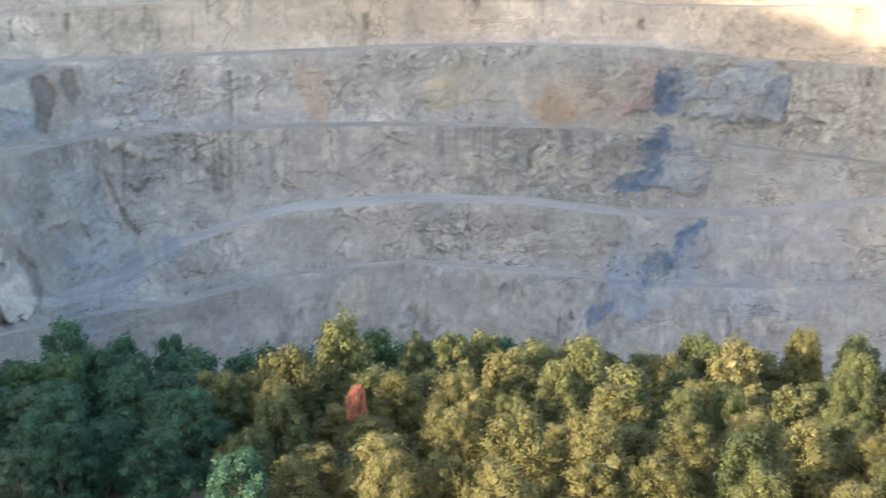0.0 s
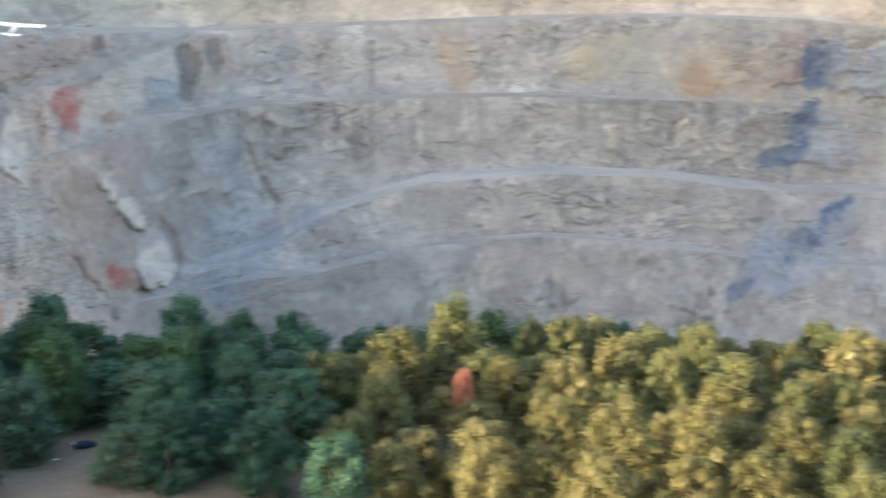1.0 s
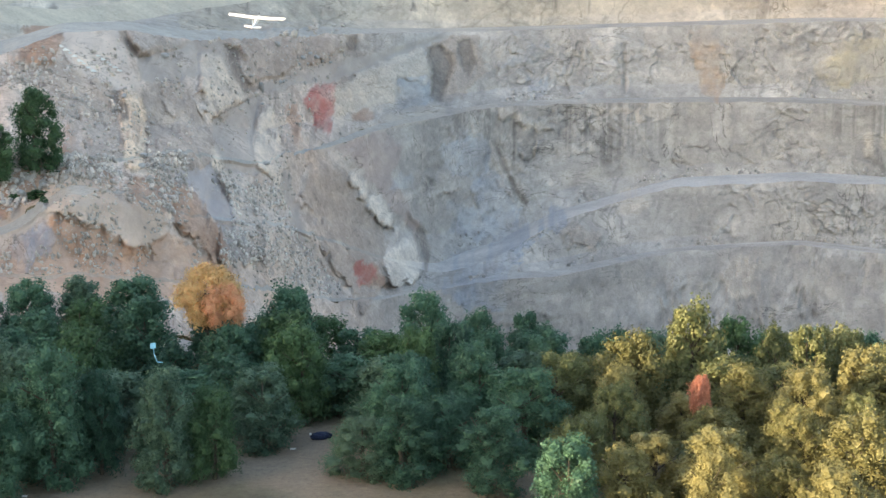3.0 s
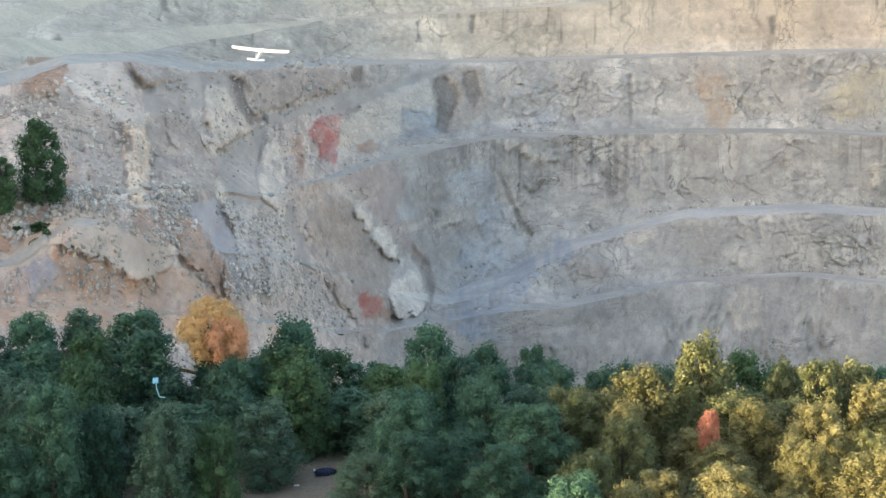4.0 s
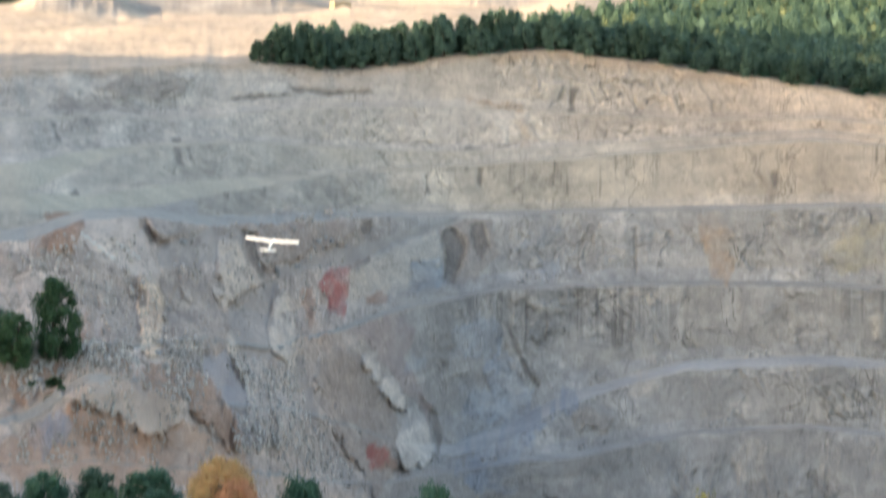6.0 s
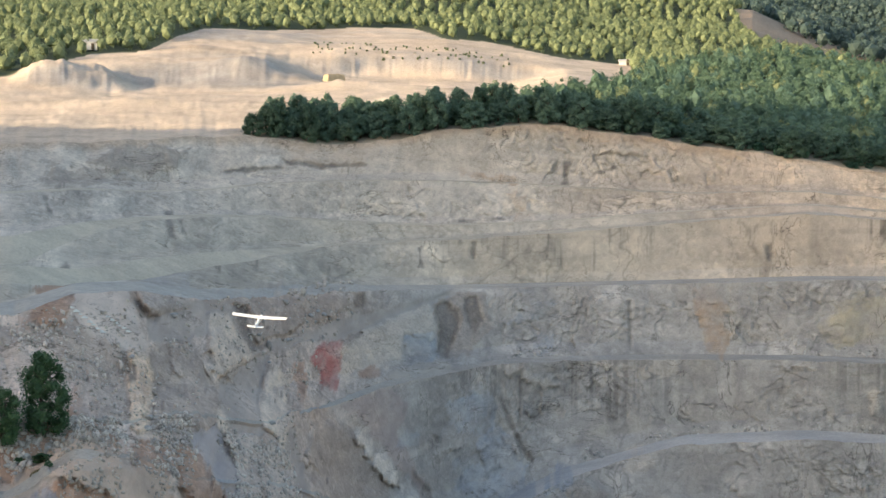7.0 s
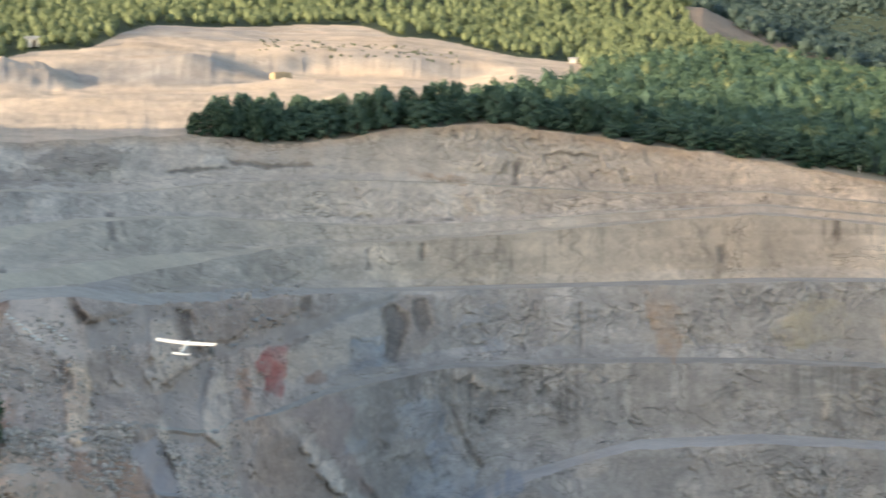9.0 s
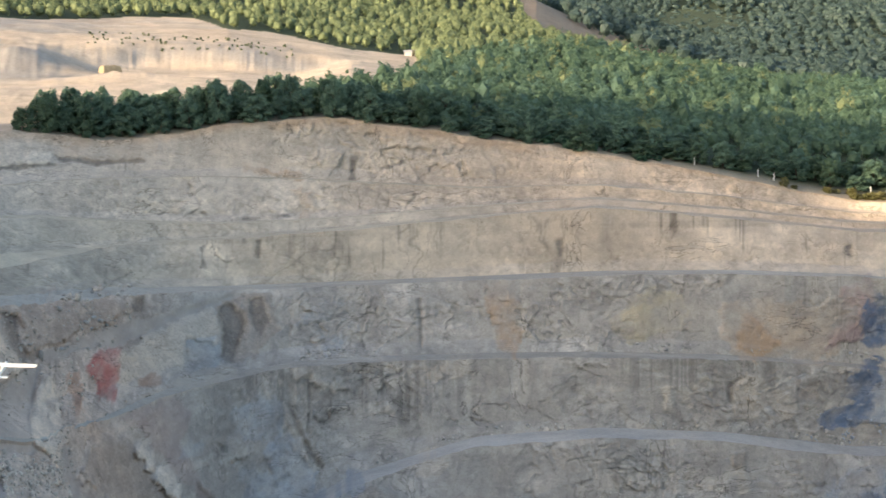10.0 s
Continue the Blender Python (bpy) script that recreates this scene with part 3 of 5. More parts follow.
zone("sandy", 0.1, (16.16, -1.0), (16.58, 0.0), (17.21, -0.8), (17.01, -7.6), (16.27, -7.9))
zone("sandy", 0.1, (17.53, -4.7), (17.95, -4.3), (18.27, -8.2), (18.07, -10.6), (17.64, -9.2))
zone("pale", 0.2, (13.98, -2.1), (14.26, -2.0), (14.29, -5.9), (14.03, -6.0))
zone("brownrock", -0.3, (18.53, -2.9), (18.89, -2.7), (18.88, -5.3), (18.48, -5.1))
zone("shaded_cleft", -0.5, (16.01, -1.6), (16.45, -0.2), (16.49, -0.7), (16.18, -2.0), (16.16, -5.4), (16.05, -5.3))
zone("brownrock", 0.3, (16.26, -13.1), (16.58, -12.7), (16.48, -14.9), (16.26, -14.8))
zone("sandy", 0.1, (16.27, -15.9), (16.58, -14.9), (16.74, -19.4), (16.48, -19.8))
zone("slatewash", 0.0, (19.73, -13.4), (26.69, -14.6), (26.84, -33.8), (18.26, -31.4), (18.81, -22.5))
zone("slatewash", 0.0, (20.80, -0.8), (26.62, -5.5), (26.68, -13.3), (20.47, -11.4))
zone("maroon", 0.2, (19.71, 14.6), (20.44, 16.9), (20.70, 12.8), (20.25, 5.0), (19.10, 3.3), (19.64, 9.6))
zone("slate", 0.3, (20.95, 12.7), (21.65, 13.7), (21.86, 8.0), (21.15, 3.6))
zone("slate", 0.4, (22.21, 11.4), (23.84, 14.1), (24.58, 9.9), (24.50, 0.6), (23.00, 2.0), (21.70, 3.3))
zone("slate", 0.3, (20.61, -1.1), (21.56, -4.3), (22.32, -9.1), (21.97, -13.0), (20.47, -11.4), (19.82, -10.8))
zone("slate", 0.3, (19.75, -18.1), (21.80, -16.9), (22.39, -22.1), (20.93, -31.1), (18.46, -31.9), (18.82, -25.4))
zone("darkblue", -0.4, (20.63, 14.2), (21.10, 13.0), (21.07, 4.6), (20.40, 4.7), (20.52, 10.6))
zone("darkblue", -0.3, (23.50, 2.8), (24.06, 6.6), (24.49, 10.3), (24.57, 6.4), (23.91, 1.5), (23.56, -0.0))
zone("paleblue", 0.3, (23.04, 10.0), (23.85, 12.0), (24.06, 7.6), (23.34, 5.4))
zone("darkblue", -0.3, (19.96, -1.5), (20.70, 0.1), (20.63, -4.0), (20.17, -6.7), (19.85, -4.9))
zone("darkblue", -0.3, (19.12, -9.8), (19.71, -8.2), (20.49, -7.8), (20.14, -10.9), (19.25, -11.1))
zone("darkblue", -0.2, (21.21, -18.9), (21.84, -17.3), (21.31, -22.8), (20.87, -24.8))
zone("darkblue", -0.2, (20.29, -23.4), (20.89, -22.6), (20.72, -26.1), (20.21, -26.5))
zone("darkblue", -0.2, (18.22, -30.2), (18.83, -29.0), (18.76, -31.3), (18.26, -31.6))
zone("sandy", 0.1, (24.51, -28.4), (25.04, -28.0), (24.94, -29.3), (24.56, -29.8))
zone("shaded_cleft", -0.4, (19.71, 22.4), (19.89, 22.6), (19.94, 20.6), (19.68, 20.4))
zone("slaterubble", 0.1, (24.29, -0.4), (24.78, 1.1), (24.92, -0.8), (24.48, -1.8))
M_PER_DEG = 5.2
MINERAL = ("red", "blue", "paleblue", "slate", "slatewash", "darkblue", "orange", "ochre", "maroon", "rust", "warm")


def depth_in(corners, az, z):
    """Metres inside (+) or outside (-) a zone's border."""
    x, y = az * M_PER_DEG, z
    px, py = corners[:, 0] * M_PER_DEG, corners[:, 1]
    best, odd = np.full(x.shape, 1e9), np.zeros(x.shape, bool)
    for i in range(len(px)):
        ax, ay, bx, by = px[i - 1], py[i - 1], px[i], py[i]
        ex, ey = bx - ax, by - ay
        t = np.clip(((x - ax) * ex + (y - ay) * ey) / (ex * ex + ey * ey + 1e-9), 0, 1)
        best = np.minimum(best, np.hypot(x - ax - t * ex, y - ay - t * ey))
        odd ^= ((ay > y) != (by > y)) & (x < ax + (y - ay) / (by - ay + 1e-12) * ex)
    return np.where(odd, best, -best)


def zoned(az, z, s, chunks=0.0):
    """What the zones do at each place: layers of colour, lift and grit."""
    wander = fbm(s * 0.22, z * 0.22, 71, 5, 0.62), fbm(s * 0.9, z * 0.9, 83, 3)
    speck = np.clip(0.8 + 0.75 * fbm(s * 0.6, z * 0.6, 107, 5, 0.65), 0.3, 1)
    blotch = np.clip(0.75 + 1.3 * fbm(s * 0.16, z * 0.2, 109, 4), 0.25, 1)
    chunks = np.broadcast_to(chunks, z.shape)
    lift, grit, layers = np.zeros(z.shape), 1 + 0.45 * np.clip((-1 - az) / 3, 0, 1), []
    for kind, up, corners in ZONES:
        colour, strength, rough, ragged = KINDS[kind]
        grow = 0.8 if kind == "darkblue" else 0.25 if kind in MINERAL and kind != "red" else 0.0
        c0, c1 = np.searchsorted(AZ, (corners[:, 0].min() - 0.8, corners[:, 0].max() + 0.8))
        sl = (slice(None), slice(c0, c1))
        if z[sl].min() > corners[:, 1].max() + 3 or z[sl].max() < corners[:, 1].min() - 3:
            continue
        plain = depth_in(corners, az[sl], z[sl]) + wander[0][sl] * ragged * 1.5
        d = plain + grow + wander[1][sl] * ragged * 0.4 + chunks[sl] * ragged * 0.6
        w = np.clip(d / 0.35 + 0.5, 0, 1)
        lift[sl] += (2.4 if up > 0 else 1.5) * up * np.clip((plain + 0.3 * chunks[sl]) / 0.9 + 0.5, 0, 1)
        grit[sl] = grit[sl] * (1 - w) + rough * w
        w = w * (speck[sl] * blotch[sl] if kind in MINERAL else speck[sl] ** 0.5) * strength
        layers.append((sl, w[..., None], np.array(colour)))
    return lift, grit, layers


def painted(tint, layers):
    tint = tint.copy()
    for sl, w, colour in layers:
        tint[sl] = tint[sl] * (1 - w) + colour * w
    return tint


SURFACES = []


def strip(name, r, z, mat, tint, label, category, smooth=False, shove=None):
    x, y = SIN[None, :] * r, COS[None, :] * r
    v = np.stack([x, y, z], -1)
    SURFACES.append((name, r, z))
    ob = new(name, sheet(name, v, grid_faces(r.shape[0], NC, True), mat, smooth, tint))
    return tagged(ob, label, category, kind="structure")


def shade_of(k, az, z, s):
    """Natural colour of the rock by tier and bearing."""
    lower, upper, top, warm = (np.array(c) for c in ((0.376, 0.354, 0.332), (0.47, 0.42, 0.355), (0.54, 0.482, 0.422), (0.535, 0.43, 0.348)))
    c = {0: lower * 0.95, 1: lower, 2: lower, 3: lower * 1.04, 4: upper, 5: upper * 1.0, 6: top, 7: top}[k]
    c = np.broadcast_to(c, (*z.shape, 3)).copy()
    if k >= 4:
        w = np.clip((az - 2 + fbm(s * 0.02, z * 0.1, 5) * 6) / 10, 0, 1)[..., None] * (0.6 if k == 4 else 0.95)
        c = c * (1 - w) + warm * w
    bands = fbm(s * 0.03, z * 0.55 + fbm(s * 0.02, z * 0.05, 11) * 2, 13, 4)
    c = c * (1 + 0.10 * bands[..., None])
    return c


def crags(az, z, r):
    """Lumps and broken ground of the western slopes."""
    rough = np.clip((-1.5 - az) / 3, 0, 1) * np.clip((22 - z) / 5, 0, 1) * np.clip((z + 24) / 6, 0, 1)
    x, y = r * np.sin(np.radians(az)), r * np.cos(np.radians(az))
    lump = np.abs(fbm(x * 0.07, y * 0.06, 121, 5, 0.55))
    crag, _ = blocks(x * 0.35, y * 0.35, 127)
    return rough * (1.3 * (0.28 - lump) + 0.5 * crag + 0.3 * fbm(x * 0.8, y * 0.8, 131, 3))


def face(k, r0, z0, r1, z1, rows, amp):
    """A broken quarry face between the back of one bench and the edge of the next."""
    v = np.linspace(0, 1, rows)[:, None]
    tall = np.abs(z1 - z0)[None, :]
    foot = 0.16
    lean = np.where(v < foot, v / foot * 0.42, 0.42 + (v - foot) / (1 - foot) * 0.58)
    r = r0 + (r1 - r0) * lean
    z = z0 + (z1 - z0) * v
    s = np.broadcast_to(ARC[None, :], r.shape)
    az = np.broadcast_to(AZ[None, :], r.shape)
    ws, wz = s + 3.0 * fbm(s * 0.13, z * 0.17, 15 + k), z + 1.8 * fbm(s * 0.15, z * 0.2, 19 + k)
    big, joint = blocks(ws * 0.2, wz * 0.17, 31 + k)
    small, chink = blocks(ws * 0.62, wz * 0.66, 51 + k)
    shard, _ = blocks(s * 1.15 + 0.5 * wz, z * 1.25, 57 + k)
    buttress = fbm(s * 0.045, z * 0.02, 23 + k, 3)
    bed = z * 0.42 + 1.6 * fbm(s * 0.05, z * 0.12, 27 + k, 4) + 0.25 * fbm(s * 0.4, z * 0.3, 29, 3)
    bed = bed - np.floor(bed)
    ledge = np.where(bed < 0.85, bed / 0.85, (1 - bed) / 0.15) - 0.5
    tiny = fbm(s * 1.1, z * 1.1, 41 + k, 3)
    hold = np.clip(np.minimum(v * 7, (1 - v) * 9), 0, 1) * np.clip(tall / 8, 0.25, 1)
    coarse = np.clip(0.3 + 2.6 * fbm(s * 0.06, z * 0.1, 171 + k, 4), 0.1, 1.1)
    scar_way = fbm(ws * 0.09, wz * 0.2 + s * 0.012, 211 + k, 4, 0.6)
    scar = np.clip(1 - np.abs(scar_way) / 0.035, 0, 1) * np.clip(fbm(s * 0.07, z * 0.13, 213 + k, 3) * 5 - 0.9, 0, 1)
    rift = np.clip(1 - np.abs(fbm(ws * 0.17, wz * 0.05, 217 + k, 4, 0.6)) / 0.03, 0, 1) * np.clip(fbm(s * 0.05, z * 0.09, 219 + k, 3) * 5 - 1.1, 0, 1)
    out = (buttress * 0.6 + (big * 0.8 + small * 0.75 + shard * 0.3 + tiny * 0.15) * coarse + ledge * 0.35 * np.clip(1.6 * fbm(s * 0.06, z * 0.1, 173 + k, 3) + 0.1, 0, 1)) * amp * hold - (0.5 * scar + 0.45 * rift) * hold * (1 if k < 4 else 0.15)
    lift, grit, layers = zoned(az, z, s, small + 0.7 * big)
    r = r - out * np.clip(grit * 1.25 - 0.25, 0.1, 1) - lift * np.clip(np.minimum(v * 9, (1 - v) * 9), 0, 1)
    z = z + (fbm(s * 0.5, z * 0.5, 61) * 0.35) * hold
    tint = shade_of(k, az, z, s)
    z = z + crags(az, z, r) * np.clip(grit * 1.3 - 0.3, 0.08, 1)
    px, py = r * np.sin(np.radians(az)), r * np.cos(np.radians(az))
    wild = np.clip((-1 - az) / 3, 0, 1)[..., None] * (k < 4)
    mottle = np.clip(fbm(px * 0.06, py * 0.06, 151, 5, 0.6) * 2, -0.6, 1)[..., None]
    tint = tint * (1 + 0.2 * mottle * wild) + wild * np.clip(-mottle, 0, 1) * np.array((0.05, 0.0, -0.03))
    tint = tint * (1 + 0.1 * wild) + wild * np.array((0.03, 0.006, -0.01))
    tint = tint * (1 + (0.16 * fbm(s * 0.03, z * 0.09, 181, 4) + 0.12 * fbm(s * 0.3, z * 0.035, 185 + k, 4))[..., None])
    tint = tint * (1 + ((0.1 * small + 0.1 * big + 0.2 * shard) * np.clip(coarse, 0.3, 1.2))[..., None])
    crack = np.clip(1 - joint / 0.07, 0, 1) * np.clip(fbm(s * 0.09, z * 0.12, 175 + k, 3) * 3 + 0.3, 0, 1) + 0.6 * np.clip(1 - chink / 0.12, 0, 1) * np.clip(fbm(s * 0.12, z * 0.15, 177 + k, 3) * 3, 0, 1)
    # joints are dark; scars and rifts have the shade of their overhang tinted in
    tint = tint * (1 - (0.3 * crack * np.clip(coarse, 0.2, 1) + (0.2 if k < 4 else 0.06) * np.clip(scar + rift, 0, 1))[..., None])
    pale = np.clip((fbm(ws * 0.12, wz * 0.2, 91 + k, 5, 0.6) - 0.1) * 2.5, 0, 1)[..., None]
    tint = tint * (1 + 0.2 * pale)
    line = np.abs(fbm(ws * 0.16, wz * 0.04, 95 + k, 4))
    w = np.clip(0.03 - line, 0, 0.03) / 0.03 * np.clip(fbm(s * 0.06, z * 0.1, 99 + k) * 3, 0, 1)
    tint = tint * (1 - 0.35 * w[..., None])
    if k in (4, 5):   # darker seams in the pale rock
        seam = np.clip(fbm(s * 0.02, z * 0.9 - s * 0.01, 143, 4) * 2 - 0.5, 0, 1)
        tint = tint * (1 - 0.2 * seam[..., None])
    if k in (2, 3, 4):   # rain streaks hanging from the crest
        streak = fbm(s * 0.95, z * 0.03, 7 + k, 4, 0.7)
        reach = 0.25 + 0.75 * np.clip(fbm(s * 0.25, s * 0, 8 + k, 3) + 0.45, 0, 1)
        w = np.clip((streak - 0.1) * 4, 0, 1) * np.clip(fbm(s * 0.035, z * 0, 9 + k, 3) * 2.2 + 0.35, 0, 1) * np.clip((v - 1 + reach) * 5, 0, 1)
        tint = tint * (1 - (0.42 if k == 4 else 0.26) * w[..., None])
    if k == 7:   # soil cap under the trees
        cap = np.clip((v - 0.78 + 0.1 * fbm(s * 0.2, z * 0, 191, 3)) * 6, 0, 1)[..., None]
        tint = tint * (1 - 0.6 * cap) + np.array((0.47, 0.34, 0.24)) * 0.6 * cap
    tint = painted(tint, layers) * (1 + wild * np.array((0.17, 0.05, -0.01)))
    tint = tint * (1 + (0.13 * fbm(s * 0.22, z * 0.25, 221, 4) + 0.09 * fbm(s * 1.0, z * 1.0, 223, 3))[..., None])
    return r, z, np.concatenate([tint, grit[..., None] * (0.65 if k in (4, 5) else 1.0)], -1)


ROWS = {0: 30, 1: 56, 2: 64, 3: 68, 4: 48, 5: 30, 6: 32, 7: 44}
AMP = {0: 1.0, 1: 0.9, 2: 0.62, 3: 0.58, 4: 0.25, 5: 0.35, 6: 0.5, 7: 0.7}
NAMES = {1: "lowest", 2: "haul road", 3: "middle", 4: "wide", 5: "upper", 6: "narrow", 7: "topmost"}

edge_r, edge_z = along(EDGE_R), level(along(EDGE_R), along(EDGE_Z))
floor_r, floor_z = along(FLOOR_R), level(along(FLOOR_R), along(FLOOR_Z))

# forest floor, from under the camera to the brink
u = np.linspace(0, 1, 46)[:, None] ** 0.6
r = 0.5 + (edge_r[None, :] - 0.5) * u
drop = np.clip((r - 132) / (edge_r[None, :] - 132), 0, 1)
z = (-1) * (1 - drop ** 1.5) + edge_z[None, :] * drop ** 1.5
xx, yy = SIN * r, COS * r
z = z + fbm(xx * 0.08, yy * 0.08, 201, 4) * 0.35 * np.clip(u * 4, 0, 1)
z[-1] = edge_z
green = np.clip(fbm(xx * 0.09, yy * 0.09, 203, 5) * 1.6 + 0.1 + np.clip((r - 126) / 20, 0, 1), 0, 1)[..., None]
tint = np.array((0.27, 0.215, 0.165)) * (1 - green) + np.array((0.10, 0.105, 0.06)) * green
strip("ground", r, z, SOIL, tint, "dusty brown forest floor with sparse grass", "ground", True)

# slope down to the pit's floor
u = np.linspace(0, 1, 24)[:, None]
r = edge_r + (floor_r - edge_r) * u
z = edge_z + (floor_z - edge_z) * u
s = np.broadcast_to(ARC[None, :], r.shape)
tint = np.broadcast_to(np.array((0.36, 0.33, 0.30)), (*r.shape, 3)) * (1 + 0.2 * fbm(s * 0.08, r * 0.08, 199, 4)[..., None])
strip("pit_slope", r, z, ROCK, tint, "grey earth slope running down into the quarry", "slope")

# faces and benches, from the bottom up
back_r, back_z = floor_r, floor_z
jitter = lambda k: fbm(ARC * 0.06, ARC * 0 + k, 300 + k, 5, 0.6) * (1.9 if k < 4 else 1.0)
for k, (rr, zz, width) in enumerate(BENCHES):
    mid, lev = along(rr, 9), along(zz, 9)
    w = np.asarray(width) / 2
    front_r = mid - w + jitter(k)
    front_z = level(mid, lev) + fbm(ARC * 0.3, ARC * 0 + 5 * k, 320 + k, 3) * 0.25
    front_r = np.maximum(front_r, back_r + 0.05 * np.abs(front_z - back_z) + 0.3)
    if k in (4, 5):
        dip = np.interp(AZ, [-14, -12, -10, -8, -4], [1.8, 2.0, 2.6, 2.2, 0] if k == 4 else [4.2, 2.2, 0.5, 0, 0]) * (REACH > 0.99)
        front_z, front_r = front_z - dip, np.maximum(front_r - 1.6 * dip, back_r + 0.6)
    next_r, next_z = np.maximum(mid + w, front_r + 0.5), level(mid, lev) + 0.25
    r, z, tint = face(k, back_r, back_z, front_r, front_z, ROWS[k], AMP[k])
    strip(f"quarry_face_{k + 1}", r, z, ROCK, tint, "broken grey quarry face with mineral stains" if k < 4 else "pale beige quarry face with dark rain streaks", "rock face")
    u = np.linspace(0, 1, 9)[:, None]
    r, z = front_r + (next_r - front_r) * u, front_z + (next_z - front_z) * u
    s = np.broadcast_to(ARC[None, :], r.shape)
    az = np.broadcast_to(AZ[None, :], r.shape)
    z = z + fbm(s * 0.4, r * 0.4, 340 + k, 3) * 0.22 * np.sin(np.pi * u)
    base = np.array((0.375, 0.355, 0.335) if k == 0 else (0.47, 0.452, 0.435) if k == 1 else (0.37, 0.345, 0.315) if k == 2 else (0.43, 0.40, 0.362) if k == 3 else (0.52, 0.462, 0.375))
    worn = np.clip(fbm(s * 0.04, r * 0.5, 350 + k, 4) * 1.5, -0.4, 1)[..., None]
    ruts = np.clip(fbm(s * 0.02, u * 3.2 + fbm(s * 0.01, s * 0, 352, 2), 356 + k, 3) * 3 - 0.9, 0, 1)[..., None] * np.clip(fbm(s * 0.012, s * 0 + k, 358 + k, 3) * 2.5 + 0.4, 0, 1)[..., None]
    tint = np.broadcast_to(base, (*r.shape, 3)) * (1 + 0.12 * worn + (0.4 if k == 1 else 0.2) * ruts)
    if k >= 4:
        warm = np.clip((az - 6) / 12, 0, 1)[..., None]
        tint = tint * (1 - warm) + np.array((0.5, 0.42, 0.34)) * warm
    if k < 3:
        wild = np.clip((0.5 - az) / 3, 0, 1)[..., None]
        tint = tint * (1 - wild) + shade_of(k, az, z, s) * wild
    lift, grit, layers = zoned(az, z, s)
    z = z + crags(az, z, r) * np.clip(grit * 1.3 - 0.3, 0.08, 1)
    tint = painted(tint, layers) if k < 3 else tint
    strip(f"bench_{k + 1}", r, z, DUST, tint, f"dusty grey {NAMES.get(k + 1, 'quarry')} bench of the quarry", "bench")
    back_r, back_z = next_r, next_z

# the last face up to the rim
rim_r, rim_z = along(RIM_R), level(along(RIM_R), along(RIM_Z))
rim_r = rim_r + jitter(9)
rim_z = rim_z + fbm(ARC * 0.25, ARC * 0, 377, 4) * 0.5
r, z, tint = face(7, back_r, back_z, rim_r, rim_z, ROWS[7], AMP[7])
strip("quarry_face_8", r, z, ROCK, tint, "tan crumbling upper face below the rim", "rock face")

# ---- the hillside above the rim ----
HILL_AZ = [-16, -8, 0, 6, 10, 14, 18, 24, 30]
HILL_R = [410, 480, 560, 650, 760, 900, 1150, 1500, 2500, 4600]
HILL = np.array([
    [52, 53, 54, 53, 50, 46, 41, 36, 34],
    [66, 67, 66, 62, 58, 54, 48, 43, 40],
    [80, 82, 80, 71, 70, 65, 57, 50, 46],
    [96, 97, 96, 88, 84, 70, 63, 56, 50],
    [116, 117, 116, 108, 106, 86, 66, 58, 54],
    [140, 142, 140, 130, 112, 78, 70, 66, 62],
    [178, 180, 180, 165, 130, 108, 112, 110, 108],
    [230, 230, 230, 220, 200, 185, 185, 180, 175],
    [330, 330, 330, 320, 310, 300, 290, 280, 270],
    [350, 350, 350, 340, 330, 320, 310, 300, 290]])
CLEAR_FAR_AZ = [-30, -14, -12, -10, -9, -8, -5, -1.2, 0, 2, 4, 6, 6.4]
CLEAR_FAR = [440, 462, 490, 500, 530, 558, 575, 590, 562, 565, 548, 552, 500]
BELT_AZ, BELT = [-6.6, -6, -4, -2, 0, 2, 4, 6, 6.4], [-3, 5, 12, 14, 18, 40, 58, 92, 160]


